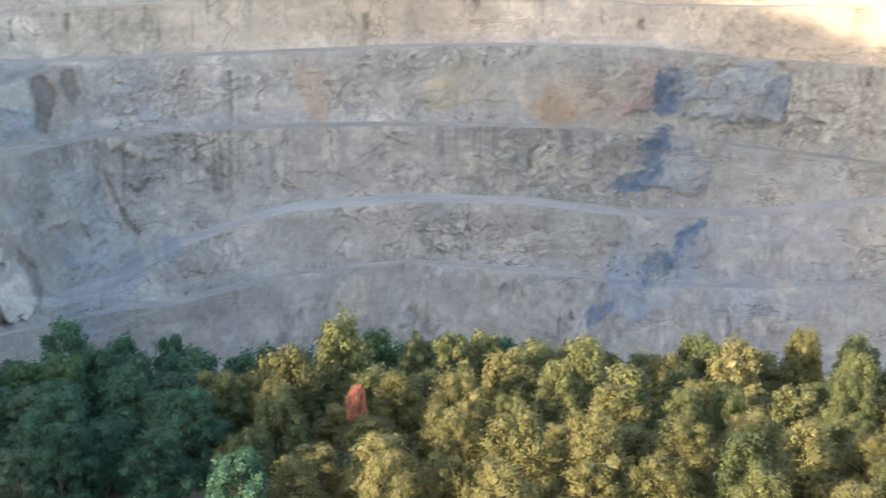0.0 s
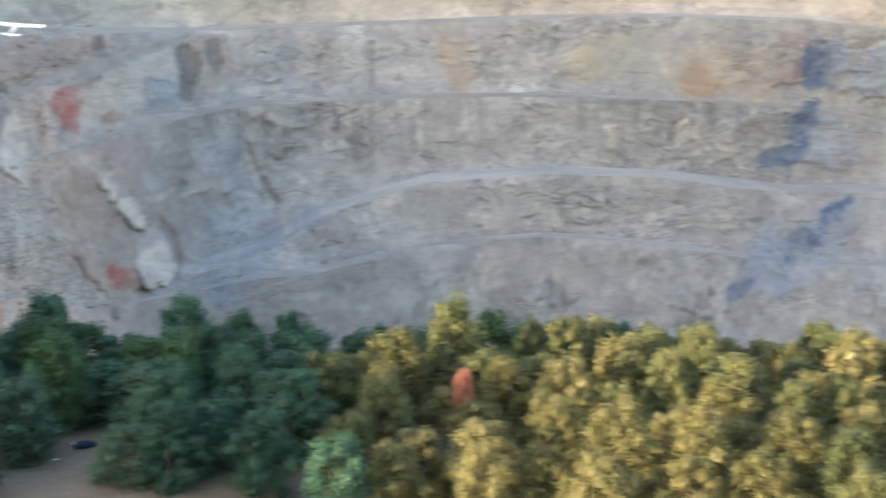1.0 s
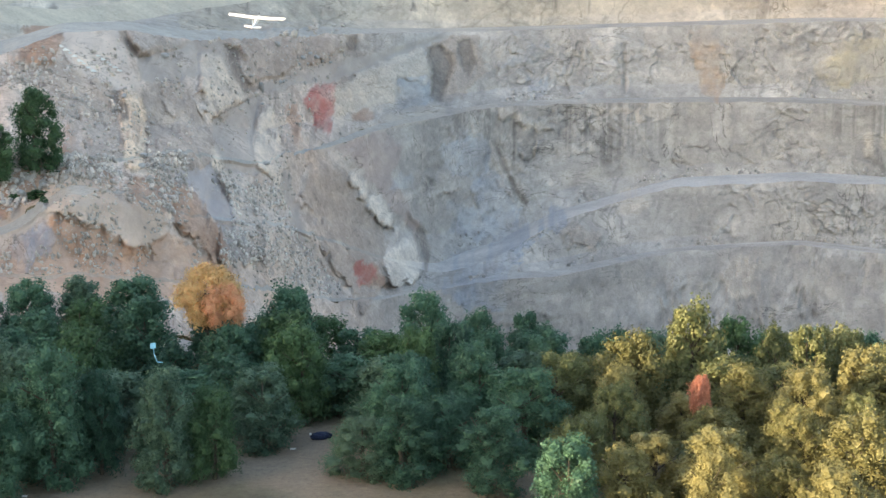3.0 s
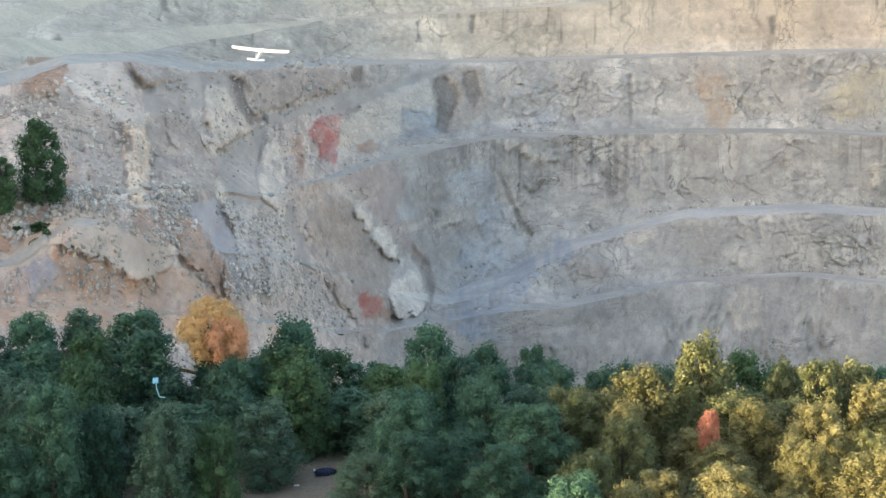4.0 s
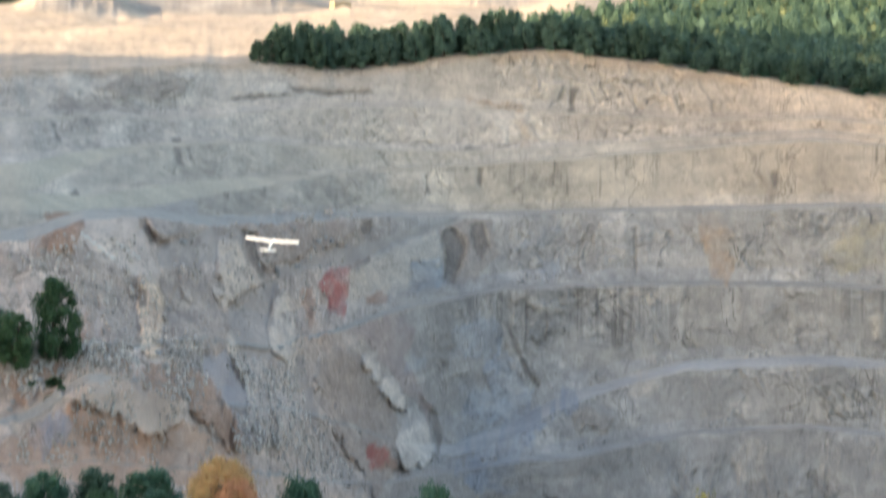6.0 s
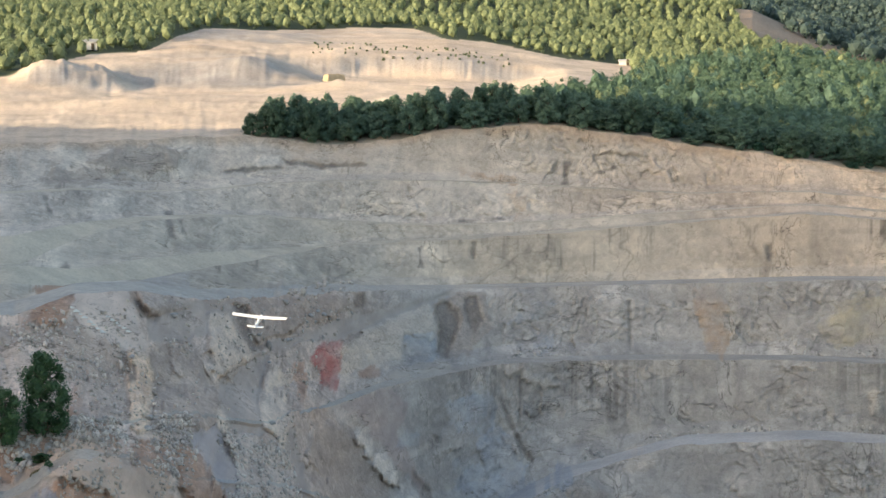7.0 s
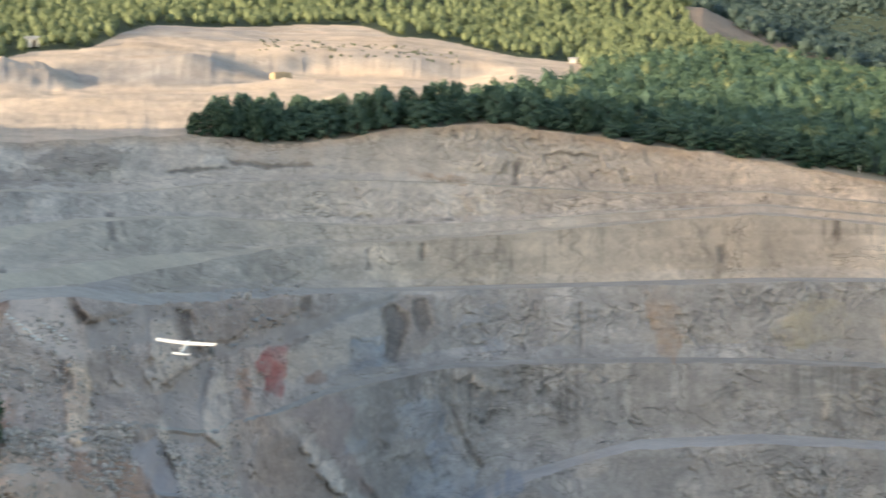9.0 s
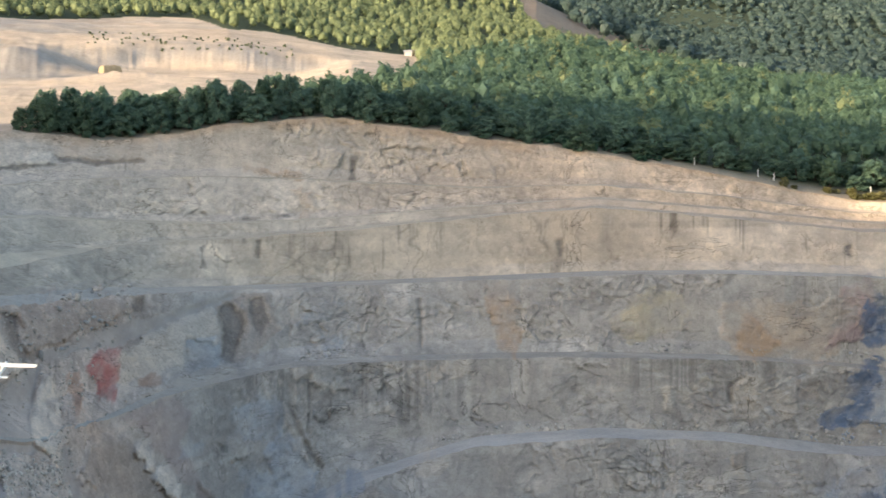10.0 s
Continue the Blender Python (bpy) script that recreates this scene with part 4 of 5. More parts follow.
def hill(az, r):
    cols = np.array([np.interp(az, HILL_AZ, row) for row in HILL])
    rim = np.interp(az, AZ, rim_z)
    rr = np.interp(az, AZ, rim_r)
    z = np.zeros(np.shape(r))
    prev_r, prev_z = rr, rim
    for i, hr in enumerate(HILL_R):
        t = np.clip((r - prev_r) / (hr - prev_r), 0, 1)
        z = np.where((r >= prev_r), prev_z + (cols[i] - prev_z) * t, z)
        prev_r, prev_z = hr, cols[i]
    reach = np.interp(az, AZ, REACH)
    z = z * reach + open_land(r) * (1 - reach)
    x, y = np.sin(np.radians(az)) * r, np.cos(np.radians(az)) * r
    fade = np.clip((r - rr) / 25, 0, 1)
    z = z + fbm(x * 0.012, y * 0.012, 401, 4) * 5 * fade * np.clip((r - 300) / 400, 0.25, 3)
    east, west = np.clip((az + 6) / 2, 0, 1) * np.clip((4 - az) / 2, 0, 1), np.clip((az + 12.5) / 1.5, 0, 1) * np.clip((-4 - az) / 2, 0, 1)
    wave = 6 * fbm(az * 0.45, az * 0, 405, 2)
    heap = np.exp(-((az + 12.2) / 1.7) ** 6 - ((r - 458) / 11) ** 4) * 3.6 + np.exp(-((az + 6.8) / 0.9) ** 2 - ((r - 478) / 6) ** 2) * 2.2
    heap = heap + np.exp(-((az + 3.4) / 2.0) ** 2 - ((r - 452) / 5) ** 2) * 1.6 + np.exp(-((az + 10.5) / 3.0) ** 2 - ((r - 418) / 4) ** 2) * 1.4
    gully = fbm(az * 6.5 + 1.0 * fbm(x * 0.05, y * 0.05, 415, 3), r * 0.045, 413, 5, 0.7)
    z = z + 0.4 * gully * fade * (west * 0.5 * np.exp(-((r - 472 - wave * 1.5) / 7) ** 2) + 0.8 * east * np.exp(-((r - 503 - wave) / 8) ** 2) + 0.3 * np.exp(-((r - rr - 14) / 12) ** 2) * (az < -6))
    z = z + (0.5 * fbm(x * 0.07, y * 0.07, 409, 4) + 0.22 * fbm(x * 0.4, y * 0.4, 411, 3)) * fade * np.clip((590 - r) / 60, 0, 1)
    z = z + heap * fade * (1 + 0.4 * fbm(x * 0.25, y * 0.25, 407, 3))
    z = z + east * fade * (3.0 * np.tanh((r - 503 - wave) / 5) - 3.0 * np.tanh((r - 468) / 30))
    return z + west * fade * (1.6 * np.tanh((r - 472 - wave * 1.5) / 7) - 1.6 * np.tanh((r - 442) / 28))


def cleared(az, r):
    """1 on the bare quarry land above the rim, 0 in the woods."""
    rr = np.interp(az, AZ, rim_r)
    far = np.interp(az, CLEAR_FAR_AZ, CLEAR_FAR)
    belt = np.interp(az, BELT_AZ, BELT)
    spur = np.abs(r - np.interp(az, [9.4, 11, 12.8, 14.6], [745, 702, 715, 738])) < np.interp(az, [9.2, 9.8, 13, 15], [0, 55, 42, 12])
    return ((az < 6.4) & (r > rr + belt) & (r < far)) | (spur & (az > 9.2) & (az < 15))


rows_r = np.concatenate([np.linspace(0, 1, 44) ** 1.2 * 100, np.linspace(103, 230, 48), 234 + np.geomspace(6, 4000, 34)])
r = rim_r[None, :] + rows_r[:, None]
az = np.broadcast_to(AZ[None, :], r.shape)
z = hill(az, r)
x, y = SIN * r, COS * r
bare = cleared(az, r + fbm(x * 0.05, y * 0.05, 421, 3) * 4)[..., None].astype(float)
sand = np.array((0.58, 0.46, 0.36)) * (1 + 0.2 * fbm(x * 0.03, y * 0.05, 431, 6, 0.6)[..., None])
# grey earth, plus shade put into the colour on patches and steep banks
steep = np.clip(np.gradient(z, axis=0) / np.maximum(np.gradient(r, axis=0), 0.1) * 2.2 - 0.6, 0, 1)
grey = np.clip(fbm(x * 0.016, y * 0.035, 441, 6, 0.6) * 2.2 - 0.1 + steep, 0, 1)[..., None]
sand = sand * (1 - 0.85 * grey) + np.array((0.33, 0.31, 0.30)) * 0.85 * grey
track = np.clip(1 - np.abs(fbm(x * 0.02, y * 0.035, 445, 3)) * 14, 0, 1)[..., None]
sand = sand * (1 + 0.22 * track)
sand = np.where((az > 9)[..., None], np.array((0.33, 0.25, 0.19)) * (1 + 0.3 * fbm(x * 0.06, y * 0.06, 447, 4)[..., None]), sand)
rills = np.clip(fbm(az * 7, r * 0.03, 449, 5, 0.65) * 2, -1, 1) * np.clip(steep * 1.5, 0, 1)
sand = sand * (1 + (0.12 * rills + 0.2 * fbm(x * 0.2, y * 0.3, 453, 5, 0.7) - 0.12 * np.clip(fbm(x * 0.05, y * 0.12, 455, 5, 0.65) * 5 - 0.9, 0, 1))[..., None])
brim = np.clip(1 - (r - rim_r) / 9, 0, 1)[..., None]
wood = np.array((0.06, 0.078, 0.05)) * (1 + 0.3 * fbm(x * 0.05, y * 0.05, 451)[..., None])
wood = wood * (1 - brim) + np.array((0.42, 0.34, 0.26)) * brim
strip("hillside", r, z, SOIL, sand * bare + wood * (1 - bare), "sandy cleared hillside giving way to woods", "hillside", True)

# the western hill, out of view, its crest shaped to shadow the pit in the evening
HILL_O = [-700, -400, -372, -355, -340, -320, -290, -270, -262, -257, -254, -240, -225, -205, -185, -150, -139, -137.5, -133, -131.5, -120, -112, -106, -101, -97, -92, -88, -60, -30, 60]
HILL_H = [100, 115, 120, 130, 152, 178, 180, 174, 166, 148, 144.5, 144, 143, 138, 106, 85, 80.5, 73, 72.5, 79, 76.5, 72, 71, 71.5, 74.5, 65, 57, 44, 30, 0]
o = np.concatenate([np.linspace(-700, -282, 54), np.linspace(-278, -80, 150), np.linspace(-75, 60, 20)])[:, None]
a = np.linspace(-450, -25, 60)[None, :]
h = np.interp(o, HILL_O, HILL_H) * np.cos(np.clip((a + 230) / 205, -1, 1) * np.pi / 2) ** 1.2
bearing = radians(SUN_BEARING)
x, y = -math.sin(bearing) * a - math.cos(bearing) * o, -math.cos(bearing) * a + math.sin(bearing) * o
h = h + fbm(x * 0.03, y * 0.03, 461, 4) * 0.7 * np.clip(h / 40, 0, 1) - 1.6
tint = np.broadcast_to(np.array((0.1, 0.1, 0.055)), (*h.shape, 3)) * (1 + 0.3 * fbm(x * 0.05, y * 0.05, 471)[..., None])
tagged(new("unseen_western_hill", sheet("unseen_western_hill", np.stack([x, y, h], -1), grid_faces(224, 60), SOIL, True, tint)),
       "unseen dark wooded hill west of the quarry, shaped to shade it", "hill", kind="structure")


# ---- trees ----
rng = np.random.default_rng(7)


def leaf_sprays(points, normals, size, g, loose=0.42):
    """One small pointed leaf spray (a triangle) at each point."""
    n = len(points)
    nrm = normals + g.normal(0, loose, (n, 3))
    nrm /= np.linalg.norm(nrm, axis=1)[:, None]
    side = np.cross(nrm, g.normal(0, 1, (n, 3)))
    side /= np.linalg.norm(side, axis=1)[:, None] + 1e-9
    up = np.cross(nrm, side)
    ln = (size * g.uniform(0.6, 1.4, n))[:, None]
    return np.stack([points - up * ln * 0.5 - side * ln * 0.42, points - up * ln * 0.4 + side * ln * 0.45, points + up * ln * 0.7], 1).reshape(-1, 3)


def crown_points(g, height, radius, base, lobes, per_lobe, squash=0.8, hearts=None):
    """Leaf places and their outward ways: an egg-shaped crown of many overlapping lobes."""
    pts, nrm = [], []
    lean = g.uniform(0, 6.28)
    for i in range(lobes):
        t = 0.06 + 0.86 * (i + g.uniform(0.1, 0.9)) / lobes
        wide = max(0.12, 1 - (abs(t - 0.42) / (0.6 if t > 0.42 else 0.7)) ** 1.9) ** 0.7 * (1 + 0.2 * math.sin(i * 2.399 + lean) + 0.14 * math.sin(i * 4.8 + 3 * lean))
        th = i * 2.399 + g.uniform(-0.5, 0.5)
        k = g.uniform(0.2, 0.8) ** 0.55
        c = np.array([math.cos(th) * wide * radius * k * 0.86, math.sin(th) * wide * radius * k * 0.86, base + t * (height - base)])
        lr = radius * g.uniform(0.17, 0.38) * (0.65 + 0.35 * wide)
        tall = squash * g.uniform(0.9, 1.4)
        if hearts is not None:
            hearts.append((c, lr * 0.58, tall))
        d = g.normal(0, 1, (per_lobe, 3))
        d /= np.linalg.norm(d, axis=1)[:, None]
        d = d[d[:, 2] > -0.8]
        rad = lr * (1.12 - 0.45 * g.random(len(d)) ** 1.5) * (1 + 0.25 * np.sin(d[:, 0] * 5 + i) * np.cos(d[:, 1] * 6 - i) + 0.12 * np.sin(d[:, 2] * 9 + 2 * i))
        rad = rad * np.where(g.random(len(d)) < 0.14, g.uniform(1.05, 1.45, len(d)), 1.0)
        pts.append(c + d * rad[:, None] * np.array([1, 1, tall]))
        nrm.append(d)
    return np.concatenate(pts), np.concatenate(nrm)


def trunk_mesh(name, g, height, radius, girth, limbs=6):
    bm = bmesh.new()

    def tube(a, b, ra, rb):
        a, b = Vector(a), Vector(b)
        m = Matrix.Translation((a + b) / 2) @ (b - a).to_track_quat("Z", "Y").to_matrix().to_4x4()
        bmesh.ops.create_cone(bm, cap_ends=True, segments=7, radius1=ra, radius2=rb, depth=(b - a).length, matrix=m)
    knee = (g.uniform(-0.25, 0.25), g.uniform(-0.25, 0.25), height * 0.38)
    tip = (knee[0] * 1.8, knee[1] * 1.8, height * 0.82)
    tube((0, 0, -0.4), knee, girth, girth * 0.7)
    tube(knee, tip, girth * 0.7, girth * 0.2)
    for i in range(limbs):
        th, k = i * 2.4 + g.uniform(-0.4, 0.4), g.uniform(0.25, 0.7)
        a = Vector(knee).lerp(Vector(tip), k * 0.8)
        b = a + Vector((math.cos(th) * radius * 0.62, math.sin(th) * radius * 0.62, height * g.uniform(0.12, 0.25)))
        tube(a, b, girth * 0.38, girth * 0.1)
    me = bpy.data.meshes.new(name)
    bm.to_mesh(me)
    bm.free()
    me.materials.append(BARK)
    return me


CROWNS, TRUNKS = [], []
for i in range(9):   # unit trees, 8 m tall
    g = np.random.default_rng(100 + i)
    radius = (2.7, 3.0, 2.4, 3.2, 2.6, 2.9, 2.2, 3.1, 2.5)[i]
    base = (-0.3, 0.1, -0.4, 0.2, -0.3, 0.0, -0.5, -0.2, 0.1)[i]
    cores = []
    p, n = crown_points(g, 8.0, radius, base, 36 + i % 4 * 3, 460, 0.9, cores)
    CROWNS.append((p, n, radius, cores))
    TRUNKS.append(trunk_mesh("trunk", g, 8.0, radius, 0.2))
g = np.random.default_rng(131)
cores = []
p, n = crown_points(g, 8.0, 2.6, 4.4, 30, 460, 0.7, cores)   # a crown carried high, for the autumn tree
CROWNS.append((p, n, 2.6, cores))
TRUNKS.append(trunk_mesh("trunk", g, 8.0, 1.6, 0.2))
CROWN_CACHE = {}
ball = bmesh.new()
bmesh.ops.create_icosphere(ball, subdivisions=1, radius=1)
ball.verts.index_update()
BALL_V, BALL_F = np.array([v.co[:] for v in ball.verts]), np.array([[v.index for v in f.verts] for f in ball.faces])
ball.free()


def crown_mesh(i, mat, near):
    key = (i, mat.name, near)
    if key not in CROWN_CACHE:
        p, n, _, cores = CROWNS[i]
        if not near:
            p, n = p[::2], n[::2]
        q = leaf_sprays(p, n, 0.125 if near else 0.19, np.random.default_rng(500 + i))
        rough = np.random.default_rng(900 + i)
        solid = [(c + BALL_V * rough.uniform(0.6, 1.3, (len(BALL_V), 1)) * k * np.array([1, 1, tall]))[BALL_F].reshape(-1, 3) for c, k, tall in cores]
        q = np.concatenate([q, *solid])
        CROWN_CACHE[key] = sheet("crown", q, np.arange(len(q)).reshape(-1, 3), mat)
    return CROWN_CACHE[key]


def tree(x, y, z, height, width, kind, mat, label, name="tree", group="trees at the quarry's edge", turn=0.0):
    ob = new(name)
    ob.empty_display_size = 0.5
    tagged(ob, label, "tree", group)
    link("trunk", TRUNKS[kind], ob)
    link("crown", crown_mesh(kind, mat, math.hypot(x, y) < 130 or mat is LEAF_ORANGE), ob)
    ob.location, ob.rotation_euler = (x, y, z), (0, 0, turn)
    k = width / (2 * CROWNS[kind][2])
    ob.scale = (k, k, height / 8.0)
    return ob


def floor_at(az, r):
    e_r, e_z = np.interp(az, AZ, edge_r), np.interp(az, AZ, edge_z)
    d = np.clip((r - 132) / (e_r - 132), 0, 1) ** 1.5
    return float(-1 * (1 - d) + e_z * d) - 0.15


LABELS = {"sunlit_green_leaves": "moss-green tree, leaves tinted for low evening sunlight", "green_leaves": "green deciduous tree with a rounded leafy crown", "dark_green_leaves": "dark green tree, leaves coloured for deep shade",
          "grey_green_leaves": "grey-green willowy tree with a soft rounded crown", "sunlit_gold_leaves": "olive tree, leaves coloured yellow for evening sunlight",
          "autumn_orange_leaves": "tree with bright orange autumn crown", "autumn_red_leaves": "small tree with red autumn leaves"}
G_, D_, Y_, O_, S_, M_ = LEAF_GREEN, LEAF_DARK, LEAF_SUNLIT, LEAF_ORANGE, LEAF_GREY, LEAF_SUNLIT_GREEN
# x, y, top level, crown width, leaves
NEAR = [
    (-26.4, 115, 10.4, 6.5, D_), (-23.8, 121.7, 7.1, 4.5, D_), (-18.7, 115.5, 8.8, 5.2, S_), (-15.5, 117, 6.8, 5.0, G_),
    (-12.6, 127.2, 5.6, 6.2, S_), (-15.3, 133.1, 4.9, 5.5, D_), (-18.7, 143.0, 9.9, 6.6, O_), (-16.6, 138.4, 6.0, 6.6, D_), (-12.2, 140.5, 6.9, 6.6, G_), (-21.5, 138.5, 4.6, 5.6, D_), (-12.3, 149.5, 6.9, 7.0, D_),
    (-26.1, 149.7, 7.7, 7.0, D_), (-35.0, 147.9, 7.6, 6.5, D_), (-29.2, 143.1, 7.2, 5.5, G_), (-0.6, 152.0, 5.8, 6.2, D_),
    (-3.8, 142.0, 4.7, 6.0, G_), (3.9, 151.9, 4.1, 5.0, D_), (8.1, 149.8, 4.6, 4.5, D_)]
NEAR += [
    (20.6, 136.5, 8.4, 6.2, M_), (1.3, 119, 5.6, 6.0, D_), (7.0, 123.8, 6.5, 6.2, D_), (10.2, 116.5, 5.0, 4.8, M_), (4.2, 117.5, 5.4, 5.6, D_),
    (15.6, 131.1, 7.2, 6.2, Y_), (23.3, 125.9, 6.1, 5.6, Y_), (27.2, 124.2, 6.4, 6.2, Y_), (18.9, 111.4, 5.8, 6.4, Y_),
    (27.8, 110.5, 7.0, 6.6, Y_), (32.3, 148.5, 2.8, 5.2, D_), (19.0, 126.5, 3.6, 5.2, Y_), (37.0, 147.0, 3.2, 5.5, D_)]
placed = []
for x, y, top, width, mat in NEAR:
    if y < 120 and x < 3:
        y, top = y + 3.5, top - 0.9
    az, r = math.degrees(math.atan2(x, y)), math.hypot(x, y)
    z = floor_at(az, r)
    k = 9 if mat is O_ else len(placed) % 9
    ob = tree(x, y, z, top - z, width, k, mat, LABELS[mat.name], turn=len(placed) * 1.3)
    if mat is O_:
        side = link("crown", crown_mesh(9, LEAF_SALMON, True), ob)
        side.location, side.scale = Matrix.Rotation(-len(placed) * 1.3, 4, "Z") @ Vector((1.15, -1.5, 1.25)), (0.66, 0.66, 0.74)
        tagged(side, "salmon-orange leaves")
    placed.append((x, y))
g = np.random.default_rng(21)
for _ in range(9000):
    az, r = g.uniform(-17, 30.5), math.sqrt(g.uniform(106 ** 2, 156 ** 2))
    x, y = r * math.sin(radians(az)), r * math.cos(radians(az))
    if az < 1.8 and r < 120 + 1.5 * math.sin(az) or (-6.3 < az < -1.1 and r < 134) or (-3.9 < az < -3.0 and r < 147):
        continue
    if 1.8 <= az < 4.5 and r < 121:
        continue
    if min(math.hypot(x - a, y - b) for a, b in placed) < (4.2 if az < 4 else 4.3):
        continue
    z = floor_at(az, r)
    # sunlight and shade come partly from the leaf colour picked here
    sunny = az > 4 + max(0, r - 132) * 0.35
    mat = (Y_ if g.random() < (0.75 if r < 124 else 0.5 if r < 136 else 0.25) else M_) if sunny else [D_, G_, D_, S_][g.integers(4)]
    # the nearest trees on this side get dark leaves in place of shade
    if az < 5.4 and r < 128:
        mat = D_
    h = g.uniform(5.0, 8.2) + 0.13 * max(0, r - 134) * max(0, min(1, (az - 5) / 6))
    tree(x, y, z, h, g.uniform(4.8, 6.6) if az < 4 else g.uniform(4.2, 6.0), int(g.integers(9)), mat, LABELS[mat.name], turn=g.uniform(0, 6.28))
    placed.append((x, y))
# the low leafy bush beside the track, and the red autumn sapling among the sunlit-gold trees
tree(-4.9, 121.0, -1.3, 4.9, 6.0, 7, LEAF_WOODS, "broad low light-green bush beside the dirt track", "bush", "bushes")
tree(19.7, 124.0, -1.1, 6.7, 1.9, 9, LEAF_RED, LABELS["autumn_red_leaves"], "sapling", "saplings")
# trees on the shoulder over the mound
tree(-45.7, 198.5, 9.6, 9.8, 6.2, 2, G_, "dark green tree with a yellowing top on the rubble slope")
tree(-49.5, 195, 9.0, 6.6, 6.0, 4, G_, LABELS["green_leaves"])
tree(-53.0, 197, 9.0, 7.0, 6.4, 1, D_, LABELS["dark_green_leaves"])

# trees along the rim
RIM_TREE = []
for i in range(4):
    g = np.random.default_rng(700 + i)
    cores = []
    p, n = crown_points(g, 8.0, 2.9, 0.0, 20, 190, 0.9, cores)
    solid = [(c + BALL_V * g.uniform(0.6, 1.25, (len(BALL_V), 1)) * k * np.array([1, 1, tall]))[BALL_F].reshape(-1, 3) for c, k, tall in cores]
    RIM_TREE.append(np.concatenate([leaf_sprays(p, n, 0.36, g), *solid]))
RIM_MESH = {}


def rim_tree(x, y, z, h, w, i, mat, turn, label):
    if (i, mat.name) not in RIM_MESH:
        q = RIM_TREE[i]
        RIM_MESH[i, mat.name] = sheet("crown", q, np.arange(len(q)).reshape(-1, 3), mat)
    ob = new("rim_tree")
    tagged(ob, label, "tree", "trees along the quarry rim")
    link("trunk", TRUNKS[i], ob)
    link("crown", RIM_MESH[i, mat.name], ob)
    ob.location, ob.rotation_euler, ob.scale = (x, y, z), (0, 0, turn), (w / 5.8, w / 5.8, h / 8)


g = np.random.default_rng(33)
spots = []
for _ in range(6000):
    az = g.uniform(-5.6, 24)
    rr = float(np.interp(az, AZ, rim_r))
    r = rr + g.uniform(1.5, 16)
    if az < 6 and r > rr + np.interp(az, BELT_AZ, BELT) + 3:
        continue
    if az > 14 and r < rr + 7:
        continue
    x, y = r * math.sin(radians(az)), r * math.cos(radians(az))
    if any(math.hypot(x - a, y - b) < (3.4 if az < 0 else 4.2) for a, b in spots):
        continue
    spots.append((x, y))
    h = g.uniform(4.6, 8.8) * (1.0 if az < 7 else 0.75)
    rim_tree(x, y, float(hill(np.array(az), np.array(r))) - 0.3, h, g.uniform(5, 7), int(g.integers(4)), LEAF_WOODS_SHADED if g.random() < 0.7 else LEAF_WOODS,
             g.uniform(0, 6.28), "dark green tree in the belt along the rim")


for az, dr, h, w, mat in ((-6.35, 2.5, 5.2, 5.4, LEAF_WOODS), (-5.9, 4.0, 6.6, 6.0, LEAF_WOODS), (-4.9, 5.5, 9.6, 7.0, LEAF_WOODS_SHADED), (-3.8, 5.0, 9.0, 6.6, LEAF_WOODS_SHADED)):
    r = float(np.interp(az, AZ, rim_r)) + dr
    rim_tree(r * math.sin(radians(az)), r * math.cos(radians(az)), float(hill(np.array(az), np.array(r))) - 0.3, h, w, int(h) % 4, mat, h,
             "yellow-green bushy tree at the end of the belt" if mat is LEAF_WOODS else "dark green tree in the belt along the rim")


# the woods beyond
def heart(seed):
    """A lumpy leaf mass, one unit tall, as triangles."""
    bm = bmesh.new()
    bmesh.ops.create_icosphere(bm, subdivisions=1, radius=0.5)
    g = np.random.default_rng(seed)
    ph = g.uniform(0, 6.28, 6)
    for v in bm.verts:
        c = v.co.normalized()
        k = 1 + 0.16 * math.sin(5 * c.x + ph[0]) * math.cos(4 * c.y + ph[1]) + 0.12 * math.sin(7 * c.z + ph[2] + 3 * c.x) + g.uniform(-0.07, 0.07)
        v.co = Vector((c.x * 0.36 * k, c.y * 0.36 * k, 0.5 + c.z * 0.4 * k))
    bm.verts.index_update()
    vs = np.array([v.co[:] for v in bm.verts])
    fs = np.array([[v.index for v in f.verts] for f in bm.faces])
    bm.free()
    return vs, fs


def woods(name, label, centres, heights, widths, lobes, per_lobe, leaf, mats, seed):
    g = np.random.default_rng(seed)
    n = len(centres)
    protos = [crown_points(np.random.default_rng(seed + i), 1.04, 0.52, 0.06, lobes, per_lobe, 0.9) for i in range(6)]
    hearts = [heart(seed + i) for i in range(6)]
    groups = [[] for _ in mats]
    pick = g.random(n)
    for c, h, w, u in zip(centres, heights, widths, pick):
        i, th = int(g.integers(6)), g.uniform(0, 6.28)
        p, nn = protos[i]
        rot = np.array([[math.cos(th), -math.sin(th), 0], [math.sin(th), math.cos(th), 0], [0, 0, 1]])
        size = np.array([w, w, h])
        tri = leaf_sprays((p @ rot.T) * size + c, nn @ rot.T, leaf, g, 0.2).reshape(-1, 3, 3)
        hv, hf = hearts[i]
        core = ((hv @ rot.T) * size + c)[hf]
        k = 0
        while k < len(mats) - 1 and u > mats[k][1]:
            k += 1
        groups[k].append(np.concatenate([tri, core]).reshape(-1, 3))
    for qs, (mat, _) in zip(groups, mats):
        if qs:
            q = np.concatenate(qs)
            tagged(new(name, sheet(name, q, np.arange(len(q)).reshape(-1, 3), mat)), label, "woods", kind="stuff")


